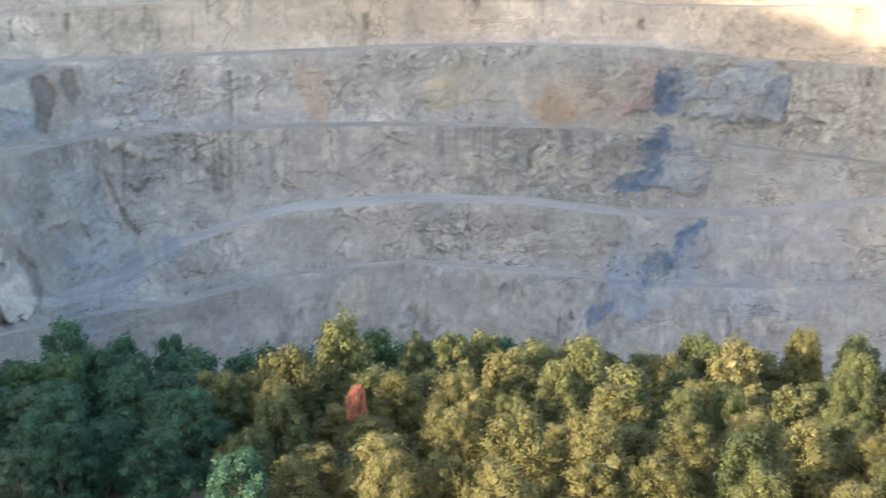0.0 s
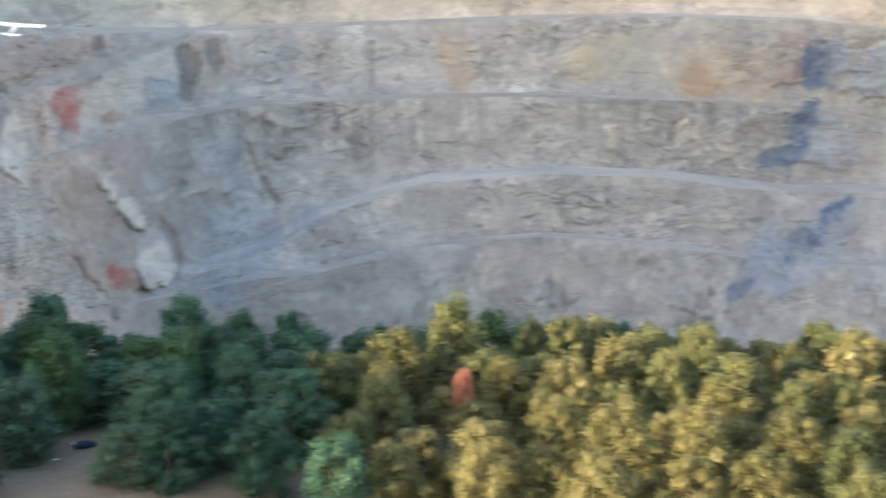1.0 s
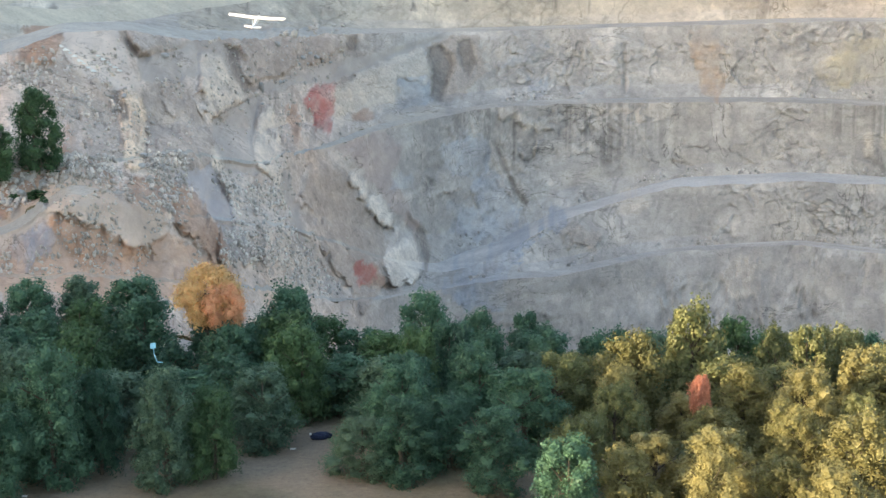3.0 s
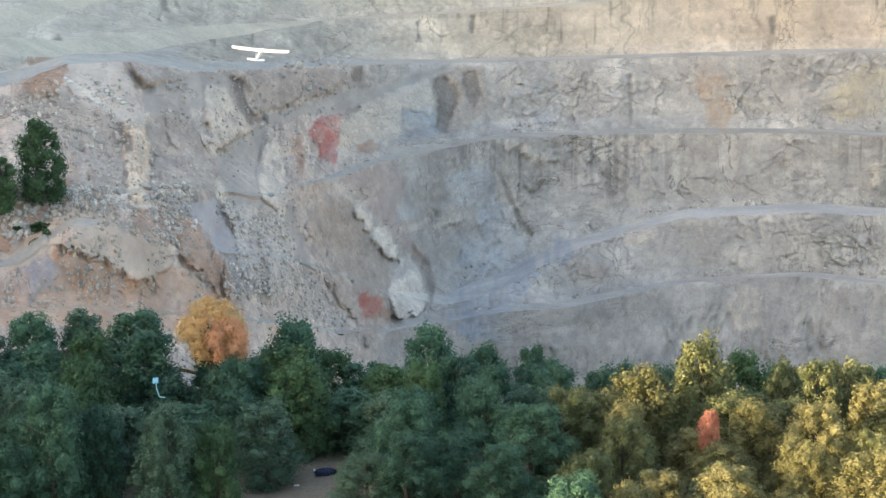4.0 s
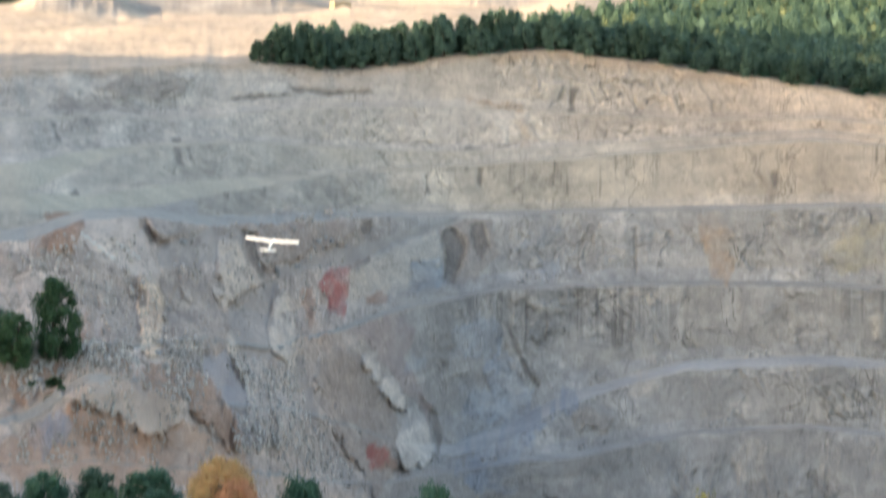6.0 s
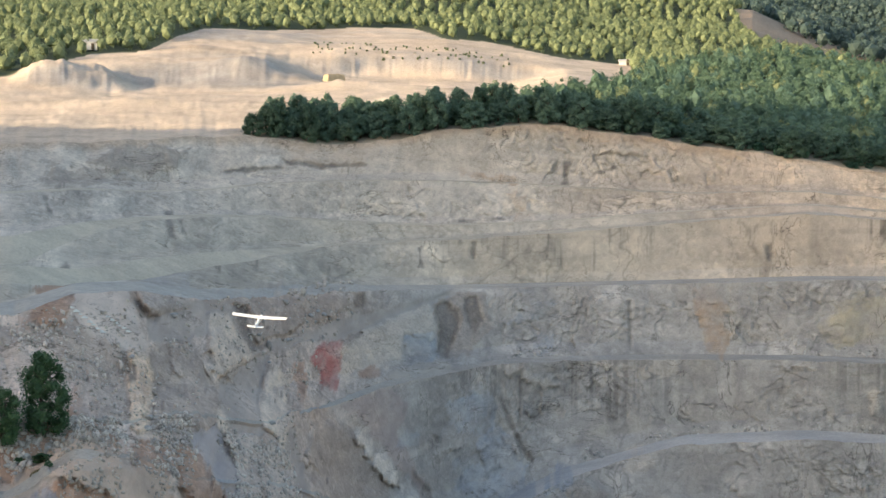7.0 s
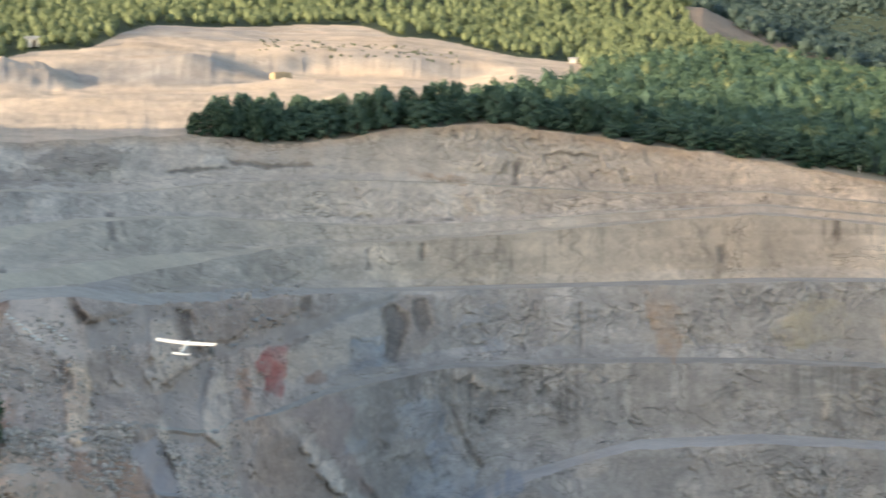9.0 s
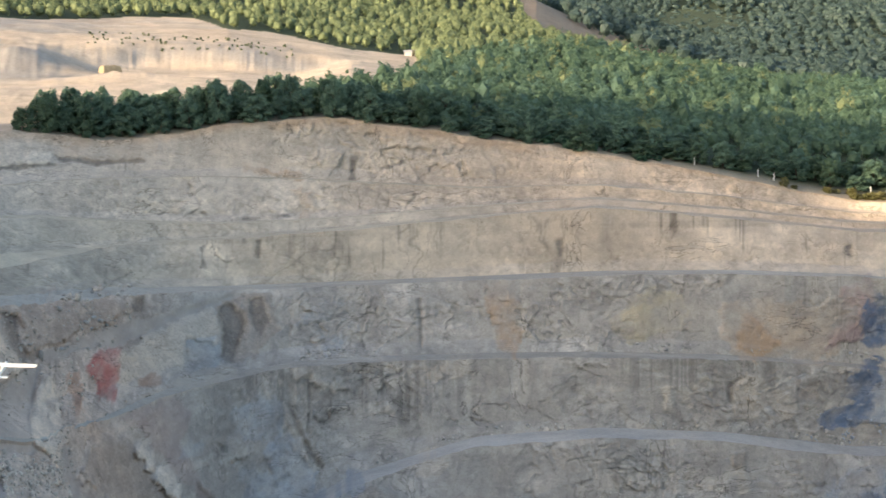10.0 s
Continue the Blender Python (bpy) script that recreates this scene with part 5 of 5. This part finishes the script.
def scatter(seed, count, az0, az1, r0, r1, gap, test):
    g = np.random.default_rng(seed)
    az, r = g.uniform(az0, az1, count), np.sqrt(g.uniform(r0 * r0, r1 * r1, count))
    ok = test(az, r)
    az, r = az[ok], r[ok]
    x, y = r * np.sin(np.radians(az)), r * np.cos(np.radians(az))
    seen, keep = {}, []
    for i in range(len(x)):
        a, b = int(x[i] // gap), int(y[i] // gap)
        if all((x[i] - x[j]) ** 2 + (y[i] - y[j]) ** 2 > gap * gap for c in (-1, 0, 1) for d in (-1, 0, 1) for j in seen.get((a + c, b + d), ())):
            seen.setdefault((a, b), []).append(i)
            keep.append(i)
    k = np.array(keep)
    z = hill(az[k], r[k])
    return np.stack([x[k], y[k], z - 0.3], 1), az[k], r[k]


def in_green(az, r):
    rr = np.interp(az, AZ, rim_r)
    return ~cleared(az, r) & (r > rr + np.where(az > 14, 22, 14)) & (r < np.interp(az, [-7, 5.5, 6.5, 9, 12, 16, 30], [450, 470, 525, 560, 640, 690, 760]))


c, az, r = scatter(41, 34000, -6, 27, 376, 760, 3.9, in_green)
g = np.random.default_rng(42)
# the few yellower pine leaves stand for sunlit crowns among shaded ones
woods("mixed_woods", "mixed green woods behind the quarry rim", c, np.where(g.random(len(c)) < 0.05, g.uniform(6.5, 8.5, len(c)), g.uniform(4.2, 5.6, len(c))), g.uniform(4.0, 5.6, len(c)), 9, 36, 0.38,
      [(LEAF_WOODS_SHADED, 0.2), (LEAF_WOODS, 0.93), (LEAF_PINE, 1)], 43)


def in_pine(az, r):
    far = np.interp(az, CLEAR_FAR_AZ, CLEAR_FAR)
    lo = np.where(az < 6.4, far + 3, np.interp(az, [6.4, 9, 12], [528, 563, 645]))
    return ~cleared(az, r) & (r > lo) & (r < np.interp(az, [-20, 9, 11.5, 13], [800, 800, 735, 690])) & (az < 12.6)


c, az, r = scatter(51, 60000, -19, 13, 440, 790, 4.9, in_pine)
g = np.random.default_rng(52)
woods("pine_plantation", "sunlit pine plantation on the hillside", c, g.uniform(4.2, 5.6, len(c)), g.uniform(3.8, 5.0, len(c)), 8, 24, 0.36,
      [(LEAF_PINE, 1)], 53)


def in_far(az, r):
    return np.where(az < 11, r > 800, r > np.interp(az, [11, 13, 16, 30], [735, 720, 700, 765]))


c, az, r = scatter(61, 60000, 8, 29, 690, 1500, 7.0, in_far)
g = np.random.default_rng(62)
woods("far_woods", "dark woods on the far hills, haze tinted into their leaves", c, g.uniform(6, 9, len(c)), g.uniform(7, 9.5, len(c)), 6, 14, 1.15,
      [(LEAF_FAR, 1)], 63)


# ---- broken rock lying about ----
def stone(seed, rough=0.36):
    bm = bmesh.new()
    bmesh.ops.create_icosphere(bm, subdivisions=1, radius=0.5)
    g = np.random.default_rng(seed)
    for v in bm.verts:
        v.co *= 1 + g.uniform(-rough, rough)
    bm.verts.index_update()
    vs = np.array([v.co[:] for v in bm.verts])
    fs = np.array([[v.index for v in f.verts] for f in bm.faces])
    bm.free()
    return vs * np.array([1.15, 0.95, 0.75]), fs


STONES = [stone(900 + i) for i in range(8)]


def resting_places(seed, count, names, az0, az1, z0, z1, low=0.0, high=1.0, patch=0.0, kinds=()):
    """Random places on the named surfaces."""
    g = np.random.default_rng(seed)
    out = []
    for name, r, z in SURFACES:
        if name not in names:
            continue
        rows = np.arange(int(r.shape[0] * low), max(int(r.shape[0] * high), 1))
        i, j = g.choice(rows, count * 4), g.integers(0, NC, count * 4)
        x, y = SIN[j] * r[i, j], COS[j] * r[i, j]
        ok = (AZ[j] > az0) & (AZ[j] < az1) & (z[i, j] > z0) & (z[i, j] < z1) & (fbm(AZ[j] * 1.4, z[i, j] * 0.18, seed, 3) > patch)
        if kinds:
            ok &= np.any([depth_in(c, AZ[j], z[i, j]) > -0.4 for kind, _, c in ZONES if kind in kinds], axis=0)
        out.append(np.stack([x, y, z[i, j]], 1)[ok])
    out = np.concatenate(out)
    g.shuffle(out)
    return out[:count]


def rubble(name, label, places, small, large, seed, colour):
    g = np.random.default_rng(seed)
    vs, fs, at = [], [], 0
    for p in places:
        v, f = STONES[int(g.integers(8))]
        size = small * (large / small) ** (g.random() ** 2.2)
        turn_ = np.array(Euler(g.uniform(0, 6.28, 3)).to_matrix())
        vs.append((v @ turn_.T) * size * g.uniform(0.7, 1.2, 3) + p + np.array([0, 0, size * 0.15]))
        fs.append(f + at)
        at += len(v)
    vs, fs = np.concatenate(vs), np.concatenate(fs)
    shade = np.repeat(g.uniform(0.7, 1.3, len(places)), 12)[:, None]
    tagged(new(name, sheet(name, vs, fs, ROCK, False, np.array(colour) * shade)), label, "rubble", kind="stuff")


WESTERN = ("quarry_face_2", "quarry_face_3", "quarry_face_4")
rubble("rubble", "grey broken rubble strewn over the western slopes", resting_places(1, 4200, WESTERN, -15, -8.0, 3, 24, patch=-0.25, kinds=("rubbly", "redbrown", "brownrock")), 0.16, 1.0, 2, (0.56, 0.50, 0.45))
rubble("rubble", "heap of grey boulders in the western chute", resting_places(3, 5000, WESTERN, -8, -3.0, -17, 6, patch=-0.6, kinds=("heap", "slaterubble")), 0.16, 0.9, 4, (0.58, 0.53, 0.48))
rubble("rubble", "small stones scattered over the western slopes", resting_places(21, 5000, WESTERN, -14.5, -3.0, -14, 21, patch=0.02), 0.14, 0.7, 22, (0.49, 0.435, 0.38))
rubble("rubble", "fallen stones along the feet of the faces", resting_places(5, 1500, ("quarry_face_2", "quarry_face_3", "quarry_face_4"), 0, 29, -30, 20, 0.0, 0.12, patch=0.05), 0.2, 0.9, 6, (0.42, 0.40, 0.38))
rubble("rubble", "stones shed from the blue rock", resting_places(7, 500, ("quarry_face_2", "quarry_face_3"), 18.5, 22, -30, 3, 0.0, 0.4, patch=-0.1), 0.25, 1.3, 8, (0.30, 0.34, 0.41))
rubble("rubble", "loose stones on the western shelf", resting_places(9, 420, ("bench_4", "quarry_face_4"), -7, -3, 10, 18, patch=-0.1), 0.3, 1.5, 10, (0.43, 0.40, 0.37))


def on_wall(az, z, names):
    """The place on the named surfaces nearest to a bearing and a level."""
    j = int(np.argmin(np.abs(AZ - az)))
    best = min(((abs(zz[i, j] - z), rr[i, j], zz[i, j]) for name, rr, zz in SURFACES if name in names for i in range(rr.shape[0])))
    return np.array((SIN[j] * best[1], COS[j] * best[1], best[2]))


def boulder(p, size, seed):
    g = np.random.default_rng(seed)
    bm = bmesh.new()
    bmesh.ops.create_icosphere(bm, subdivisions=1, radius=0.5)
    for w in bm.verts:
        w.co *= 1 + g.uniform(-0.3, 0.26)
        w.co.z *= 0.75
    bmesh.ops.bevel(bm, geom=bm.edges[:], offset=0.02, segments=1, affect="EDGES")
    me = bpy.data.meshes.new("boulder")
    bm.to_mesh(me)
    bm.free()
    me.materials.append(BOULDER)
    ob = tagged(new("boulder", me), "grey angular boulder lying on the quarry slope", "boulder", "boulders on the slopes")
    ob.location, ob.scale, ob.rotation_euler = (p[0], p[1], p[2] + size * 0.18), (size * 0.85, size * 0.75, size * 0.7), (0, 0, seed)


g = np.random.default_rng(77)
for i, p in enumerate(np.concatenate([resting_places(11, 16, ("bench_4", "quarry_face_4"), -5.4, -3.6, 12, 17), resting_places(12, 14, WESTERN, -7.5, -5, -6, 3),
                                      resting_places(13, 10, ("bench_3", "quarry_face_4"), 19.5, 23, -2, 3, 0, 0.15), resting_places(14, 10, WESTERN, -13, -9, 6, 15)])):
    boulder(p, float(g.uniform(0.8, 1.7)), i)
WALLS = tuple(f"quarry_face_{k}" for k in range(2, 6)) + tuple(f"bench_{k}" for k in range(2, 5))
for i, (az, z, size) in enumerate(((-14.5, 4.7, 1.0), (-14.4, 5.2, 0.8), (-14.1, 6.3, 1.3), (-13.9, 5.8, 0.9), (-13.85, 6.7, 0.9), (-13.5, 7.2, 1.3), (-13.4, 6.8, 0.8),
                                   (-12.5, 9.0, 0.9), (-12.3, 9.2, 0.8), (-11.9, 9.7, 0.9), (-8.86, 17.9, 1.9), (-4.4, 14.2, 1.6), (-4.2, 14.6, 1.2), (-4.0, 13.7, 1.7),
                                   (-4.25, 13.1, 1.4), (-3.8, 13.0, 1.5), (-3.55, 12.6, 1.1), (-4.55, 13.4, 1.2), (-5.15, 11.2, 1.2), (-5.05, 11.2, 0.9), (-5.75, 9.0, 0.9))):
    boulder(on_wall(az, z, WALLS), size, 100 + i)
for i, (az, z, size) in enumerate(((16.0, 2.6, 1.2), (19.7, 2.5, 1.1), (19.9, 1.9, 1.4), (20.1, 2.4, 1.2), (20.25, 1.4, 1.5), (20.4, 1.8, 1.3), (20.55, 0.9, 1.5), (19.1, 1.1, 0.9),
                                   (19.2, -12.3, 1.5), (19.0, -11.1, 1.2), (19.15, -11.7, 1.0), (19.35, -13.1, 1.1), (21.6, 3.0, 1.6), (21.8, 2.6, 1.2), (25.6, -0.5, 1.8), (25.9, -0.9, 1.3))):
    boulder(on_wall(az, z, WALLS), size, 140 + i)


def dust_heap(p, size, seed):
    bm = bmesh.new()
    bmesh.ops.create_cone(bm, cap_ends=True, segments=14, radius1=0.6, radius2=0.08, depth=0.5, matrix=Matrix.Translation((0, 0, 0.2)))
    bmesh.ops.subdivide_edges(bm, edges=bm.edges[:], cuts=1)
    for v in bm.verts:
        v.co += Vector((noise.noise(v.co * 3 + Vector((seed, 0, 0))), noise.noise(v.co * 3 + Vector((0, seed, 0))), noise.noise(v.co * 4 + Vector((0, 0, seed))))) * 0.12
    me = bpy.data.meshes.new("dust_heap")
    bm.to_mesh(me)
    bm.free()
    me.materials.append(PALE)
    ob = tagged(new("dust_heap", me), "small white heap of drilling dust in a row", "dust heap", "rows of dust heaps")
    ob.location, ob.scale, ob.rotation_euler = p, (size * 1.6, size, size), (0, 0, 0.3 * math.sin(seed))


for i in range(8):
    dust_heap(on_wall(-12.15 + 0.141 * i, 21.0 - 0.46 * i, WALLS), 0.55 + 0.12 * math.sin(i * 2.1), i)
for i in range(6):
    dust_heap(on_wall(-10.97 + 0.124 * i, 19.3 - 0.38 * i, WALLS), 0.5 + 0.12 * math.sin(i * 1.7), 20 + i)


# ---- model aircraft ----
def aircraft():
    ob = tagged(new("model_aircraft"), "white foam model aircraft with straight high wing, in flight", "aircraft")

    def loft(sections, cap=True):
        bm = bmesh.new()
        rings = [[bm.verts.new(p) for p in ring] for ring in sections]
        for a, b in zip(rings, rings[1:]):
            for i in range(len(a)):
                bm.faces.new((a[i], a[(i + 1) % len(a)], b[(i + 1) % len(b)], b[i]))
        if cap:
            bm.faces.new(rings[0][::-1])
            bm.faces.new(rings[-1])
        bmesh.ops.recalc_face_normals(bm, faces=bm.faces)
        return bm

    def foil(chord, thick, place):
        shape = [(0, 0), (0.08, 0.5), (0.3, 0.75), (0.65, 0.45), (1, 0.03), (0.65, -0.1), (0.3, -0.22), (0.08, -0.25)]
        return [Vector(place) + Vector((0, -c * chord, h * thick)) for c, h in shape]

    body = [(0.50, 0.025, 0.02), (0.46, 0.06, 0.0), (0.30, 0.085, 0.0), (0.05, 0.085, 0.0), (-0.2, 0.06, 0.01), (-0.5, 0.035, 0.03), (-0.78, 0.022, 0.04)]
    part("fuselage", loft([[Vector((math.cos(a) * w * 0.8, y, z + math.sin(a) * w)) for a in np.linspace(0, 2 * math.pi, 12, endpoint=False)] for y, w, z in body]), FOAM, ob)
    wing = [(-0.975, 0.16, 0.135), (-0.94, 0.23, 0.13), (-0.5, 0.26, 0.115), (0, 0.27, 0.1), (0.5, 0.26, 0.115), (0.94, 0.23, 0.13), (0.975, 0.16, 0.135)]
    part("wing", loft([foil(c, 0.04, (x, 0.2, z)) for x, c, z in wing]), FOAM, ob)
    tail = [(-0.29, 0.11, 0.05), (-0.27, 0.15, 0.05), (0, 0.18, 0.05), (0.27, 0.15, 0.05), (0.29, 0.11, 0.05)]
    part("tailplane", loft([foil(c, 0.018, (x, -0.62, z)) for x, c, z in tail]), FOAM, ob)
    fin = [(0.04, 0.2), (0.2, 0.16), (0.27, 0.1)]
    part("fin", loft([[Vector((t * 0.012, -0.6 - (0.2 - c) * 0.6 - k * c, z)) for k, t in ((0, 0), (0.3, 1), (1, 0.1), (1, -0.1), (0.3, -1))] for z, c in fin]), FOAM, ob)
    prop = bmesh.new()
    for turn_ in (0, math.pi):
        bmesh.ops.create_cone(prop, cap_ends=True, segments=6, radius1=0.016, radius2=0.006, depth=0.12,
                              matrix=Matrix.Rotation(turn_, 4, "Y") @ Matrix.Translation((0, 0.53, 0.07)) @ Matrix.Diagonal((1, 0.35, 1, 1)))
    part("propeller", prop, BLACK, ob, "black two-bladed propeller")
    motor = bmesh.new()
    bmesh.ops.create_cone(motor, cap_ends=True, segments=10, radius1=0.022, radius2=0.018, depth=0.05, matrix=Matrix.Translation((0, 0.515, 0.02)) @ Matrix.Rotation(math.pi / 2, 4, "X"))
    part("motor", motor, BLACK, ob, "small black motor")
    ob.matrix_world = pose(-7.9, 84.6, 33.75, 16, 5, -4) @ Matrix.Scale(1.37, 4)


aircraft()


# ---- small things ----
def box(bm, size, at, turn_=None):
    m = Matrix.Translation(at)
    if turn_:
        m = m @ Euler(turn_).to_matrix().to_4x4()
    bmesh.ops.create_cube(bm, size=1, matrix=m @ Matrix.Diagonal((*size, 1)))


def land_at(az, r):
    return float(hill(np.array(float(az)), np.array(float(r))))


def post(az, r, h):
    ob = tagged(new("fence_post"), "pale concrete fence post standing on the rim", "fence post", "fence posts along the rim")
    bm = bmesh.new()
    box(bm, (0.24, 0.24, h), (0, 0, h / 2))
    bmesh.ops.bevel(bm, geom=bm.edges[:], offset=0.03, segments=1, affect="EDGES")
    part("shaft", bm, POST, ob)
    bm = bmesh.new()
    bmesh.ops.create_cone(bm, cap_ends=True, segments=4, radius1=0.2, radius2=0.03, depth=0.16, matrix=Matrix.Translation((0, 0, h + 0.078)) @ Matrix.Rotation(math.pi / 4, 4, "Z"))
    part("cap", bm, POST, ob)
    ob.location = (r * math.sin(radians(az)), r * math.cos(radians(az)), land_at(az, r) - 0.1)


for az, h in ((9.9, 1.4), (15.0, 1.5), (17.0, 1.5), (17.5, 1.5), (20.5, 1.8), (21.0, 1.9), (21.4, 1.9), (22.4, 1.9), (23.3, 1.9)):
    post(az, float(np.interp(az, AZ, rim_r)) + 5.0, h)


def hut(az, r, w, d, h):
    ob = tagged(new("hut"), "small pale hut with a grey roof among the pines", "hut")
    bm = bmesh.new()
    box(bm, (w, d, h), (0, 0, h / 2))
    part("wall", bm, POST, ob)
    bm = bmesh.new()
    box(bm, (w + 0.5, d * 0.62, 0.12), (0, -d * 0.27, h + 0.32), (0.5, 0, 0))
    box(bm, (w + 0.5, d * 0.62, 0.12), (0, d * 0.27, h + 0.32), (-0.5, 0, 0))
    part("roof", bm, ROOF, ob, "grey sheet roof")
    bm = bmesh.new()
    box(bm, (0.9, 0.1, 1.9), (w * 0.2, -d / 2 - 0.03, 0.95))
    part("door", bm, BARK, ob, "dark plank door")
    ob.location = (r * math.sin(radians(az)), r * math.cos(radians(az)), land_at(az, r) - 0.1)
    ob.rotation_euler = (0, 0, -radians(az))


hut(-11.7, 503, 4.2, 3.2, 2.4)
hut(5.9, 548, 4.0, 2.2, 1.3)

# bank of ochre earth left standing on the cleared land
bm = bmesh.new()
bmesh.ops.create_grid(bm, x_segments=40, y_segments=24, size=0.5)
for v in bm.verts:
    x, y = v.co.x * 7.0, v.co.y * 5.0
    rise = min(1, max(0, (2.9 - abs(x)) / 0.45)) * min(1, max(0, (2.0 - abs(y)) / 0.45))
    v.co = Vector((x, y, 2.3 * rise * (1 + 0.12 * noise.noise((x, y, 3))) + 0.1 * noise.noise((x * 3, y * 3, 1)) - 0.25))
me = bpy.data.meshes.new("earth_bank")
bm.to_mesh(me)
bm.free()
me.materials.append(ORE)
ob = tagged(new("earth_bank", me), "steep-sided bank of ochre earth on cleared land", "earth bank")
ob.location, ob.rotation_euler = (-31.2, 478, land_at(-3.73, 479)), (0, 0, 0.5)

# dark bundle on the dirt track
ob = tagged(new("covered_motorcycle"), "dark blue covered motorcycle parked on the dirt track", "motorcycle")
bm = bmesh.new()
bmesh.ops.create_uvsphere(bm, u_segments=20, v_segments=12, radius=1)
for v in bm.verts:
    k = 1 + 0.18 * noise.noise(v.co * 2.2) + 0.1 * noise.noise(v.co * 5)
    v.co = Vector((v.co.x * 1.0 * k, v.co.y * 0.38 * k, max(-0.02, 0.36 + v.co.z * 0.38 * k)))
part("cover", bm, TARP, ob, "crumpled dark blue tarpaulin")
for x in (-0.68, 0.68):
    bm = bmesh.new()
    bmesh.ops.create_cone(bm, cap_ends=True, segments=20, radius1=0.3, radius2=0.3, depth=0.12, matrix=Matrix.Translation((x, 0, 0.3)) @ Matrix.Rotation(math.pi / 2, 4, "X"))
    part("wheel", bm, BLACK, ob, "black tyre")
bm = bmesh.new()
bmesh.ops.create_uvsphere(bm, u_segments=10, v_segments=6, radius=0.12, matrix=Matrix.Translation((-1.0, -0.1, 0.62)))
part("lamp", bm, PALE, ob, "pale lamp")
ob.matrix_world = pose(-8.5, 129.7, floor_at(-3.7, 130) + 0.12, 0, 0, 12) @ Matrix.Scale(0.85, 4)

# faded blue kite caught in the branches: a bent stick frame with a scrap of cloth
ob = tagged(new("kite"), "torn pale-blue kite caught in the tree branches", "kite")
bm = bmesh.new()
for a, b in (((0, 0, 0.9), (0.05, 0, 0.1)), ((0.05, 0, 0.1), (0.25, 0, -0.55)), ((0.25, 0, -0.55), (0.7, 0, -0.6))):
    a, b = Vector(a), Vector(b)
    bmesh.ops.create_cone(bm, cap_ends=True, segments=6, radius1=0.045, radius2=0.035, depth=(b - a).length,
                          matrix=Matrix.Translation((a + b) / 2) @ (b - a).to_track_quat("Z", "Y").to_matrix().to_4x4())
part("frame", bm, CYAN, ob)
bm = bmesh.new()
bmesh.ops.create_grid(bm, x_segments=6, y_segments=6, size=0.2)
for v in bm.verts:
    v.co = Vector((v.co.x, 0.1 * math.sin(6 * v.co.x) + 0.06 * math.sin(9 * v.co.y) - 0.06, v.co.y + 0.75))
bmesh.ops.solidify(bm, geom=bm.faces[:], thickness=0.02)
part("cloth", bm, CYAN, ob, "faded cyan cloth")
ob.location = (-21.3, 130.5, 5.5)

# scraps of litter on the clearing
for x, y, k in ((-22.5, 114.6, 0.22), (-12.6, 113.9, 0.35), (-10.4, 126.4, 0.2), (-28.0, 116.0, 0.2), (-13.6, 114.6, 0.15)):
    bm = bmesh.new()
    bmesh.ops.create_grid(bm, x_segments=4, y_segments=4, size=1)
    for v in bm.verts:
        v.co.z = 0.25 * noise.noise(v.co * 2 + Vector((x, y, 0)))
    bmesh.ops.solidify(bm, geom=bm.faces[:], thickness=0.04)
    me = bpy.data.meshes.new("litter")
    bm.to_mesh(me)
    bm.free()
    me.materials.append(PALE)
    ob = tagged(new("litter", me), "crumpled pale scrap lying on the dirt", "litter", "litter on the clearing")
    ob.location, ob.scale = (x, y, -0.7), (k, k, k)

# shrubs: on the rim, on the cleared bank and on the western shoulder
SHRUB = []
for i in range(4):
    gg = np.random.default_rng(740 + i)
    p, n = crown_points(gg, 8.0, 2.9, 0.0, 12, 40, 0.9)
    SHRUB.append(leaf_sprays(p, n, 1.1, gg))
SHRUB_MESH = {}


def shrub(x, y, z, w, h, mat, label, seed):
    if (seed % 4, mat.name) not in SHRUB_MESH:
        q = SHRUB[seed % 4]
        SHRUB_MESH[seed % 4, mat.name] = sheet("foliage", q, np.arange(len(q)).reshape(-1, 3), mat)
    ob = tagged(new("shrub"), label, "shrub", "shrubs")
    link("foliage", SHRUB_MESH[seed % 4, mat.name], ob)
    ob.location, ob.rotation_euler, ob.scale = (x, y, z), (0, 0, seed * 1.7), (w / 5.8, w / 5.8, h / 8)


g = np.random.default_rng(91)
for i in range(26):
    az = g.uniform(8.5, 14.5) if i < 9 else g.uniform(17.6, 21.5)
    r = float(np.interp(az, AZ, rim_r)) + g.uniform(1.0, 4.0)
    shrub(r * math.sin(radians(az)), r * math.cos(radians(az)), land_at(az, r) - 0.2, g.uniform(1.5, 3.0), g.uniform(0.9, 2.4),
          LEAF_SUNLIT if i >= 9 else LEAF_DARK, "yellow-green shrub on the rim, leaves tinted for evening light" if i >= 9 else "dark scrubby shrub on the rim", i)
for i in range(90):
    az, r = g.uniform(-4.5, 2.2), 508 + 5.5 * int(g.integers(6)) + g.uniform(-0.8, 0.8)
    shrub(r * math.sin(radians(az)), r * math.cos(radians(az)), land_at(az, r) - 0.1, g.uniform(0.6, 1.0), g.uniform(0.5, 0.9), LEAF_PINE, "small planted sapling in rows on the cleared bank", i)
for p, i in zip(resting_places(15, 14, ("quarry_face_2", "quarry_face_3", "bench_2"), -15, -12.2, 6, 12), range(14)):
    shrub(p[0], p[1], p[2] - 0.1, g.uniform(1.0, 2.6), g.uniform(0.5, 1.3), LEAF_GREEN, "low green scrub on the rubble shoulder", i)
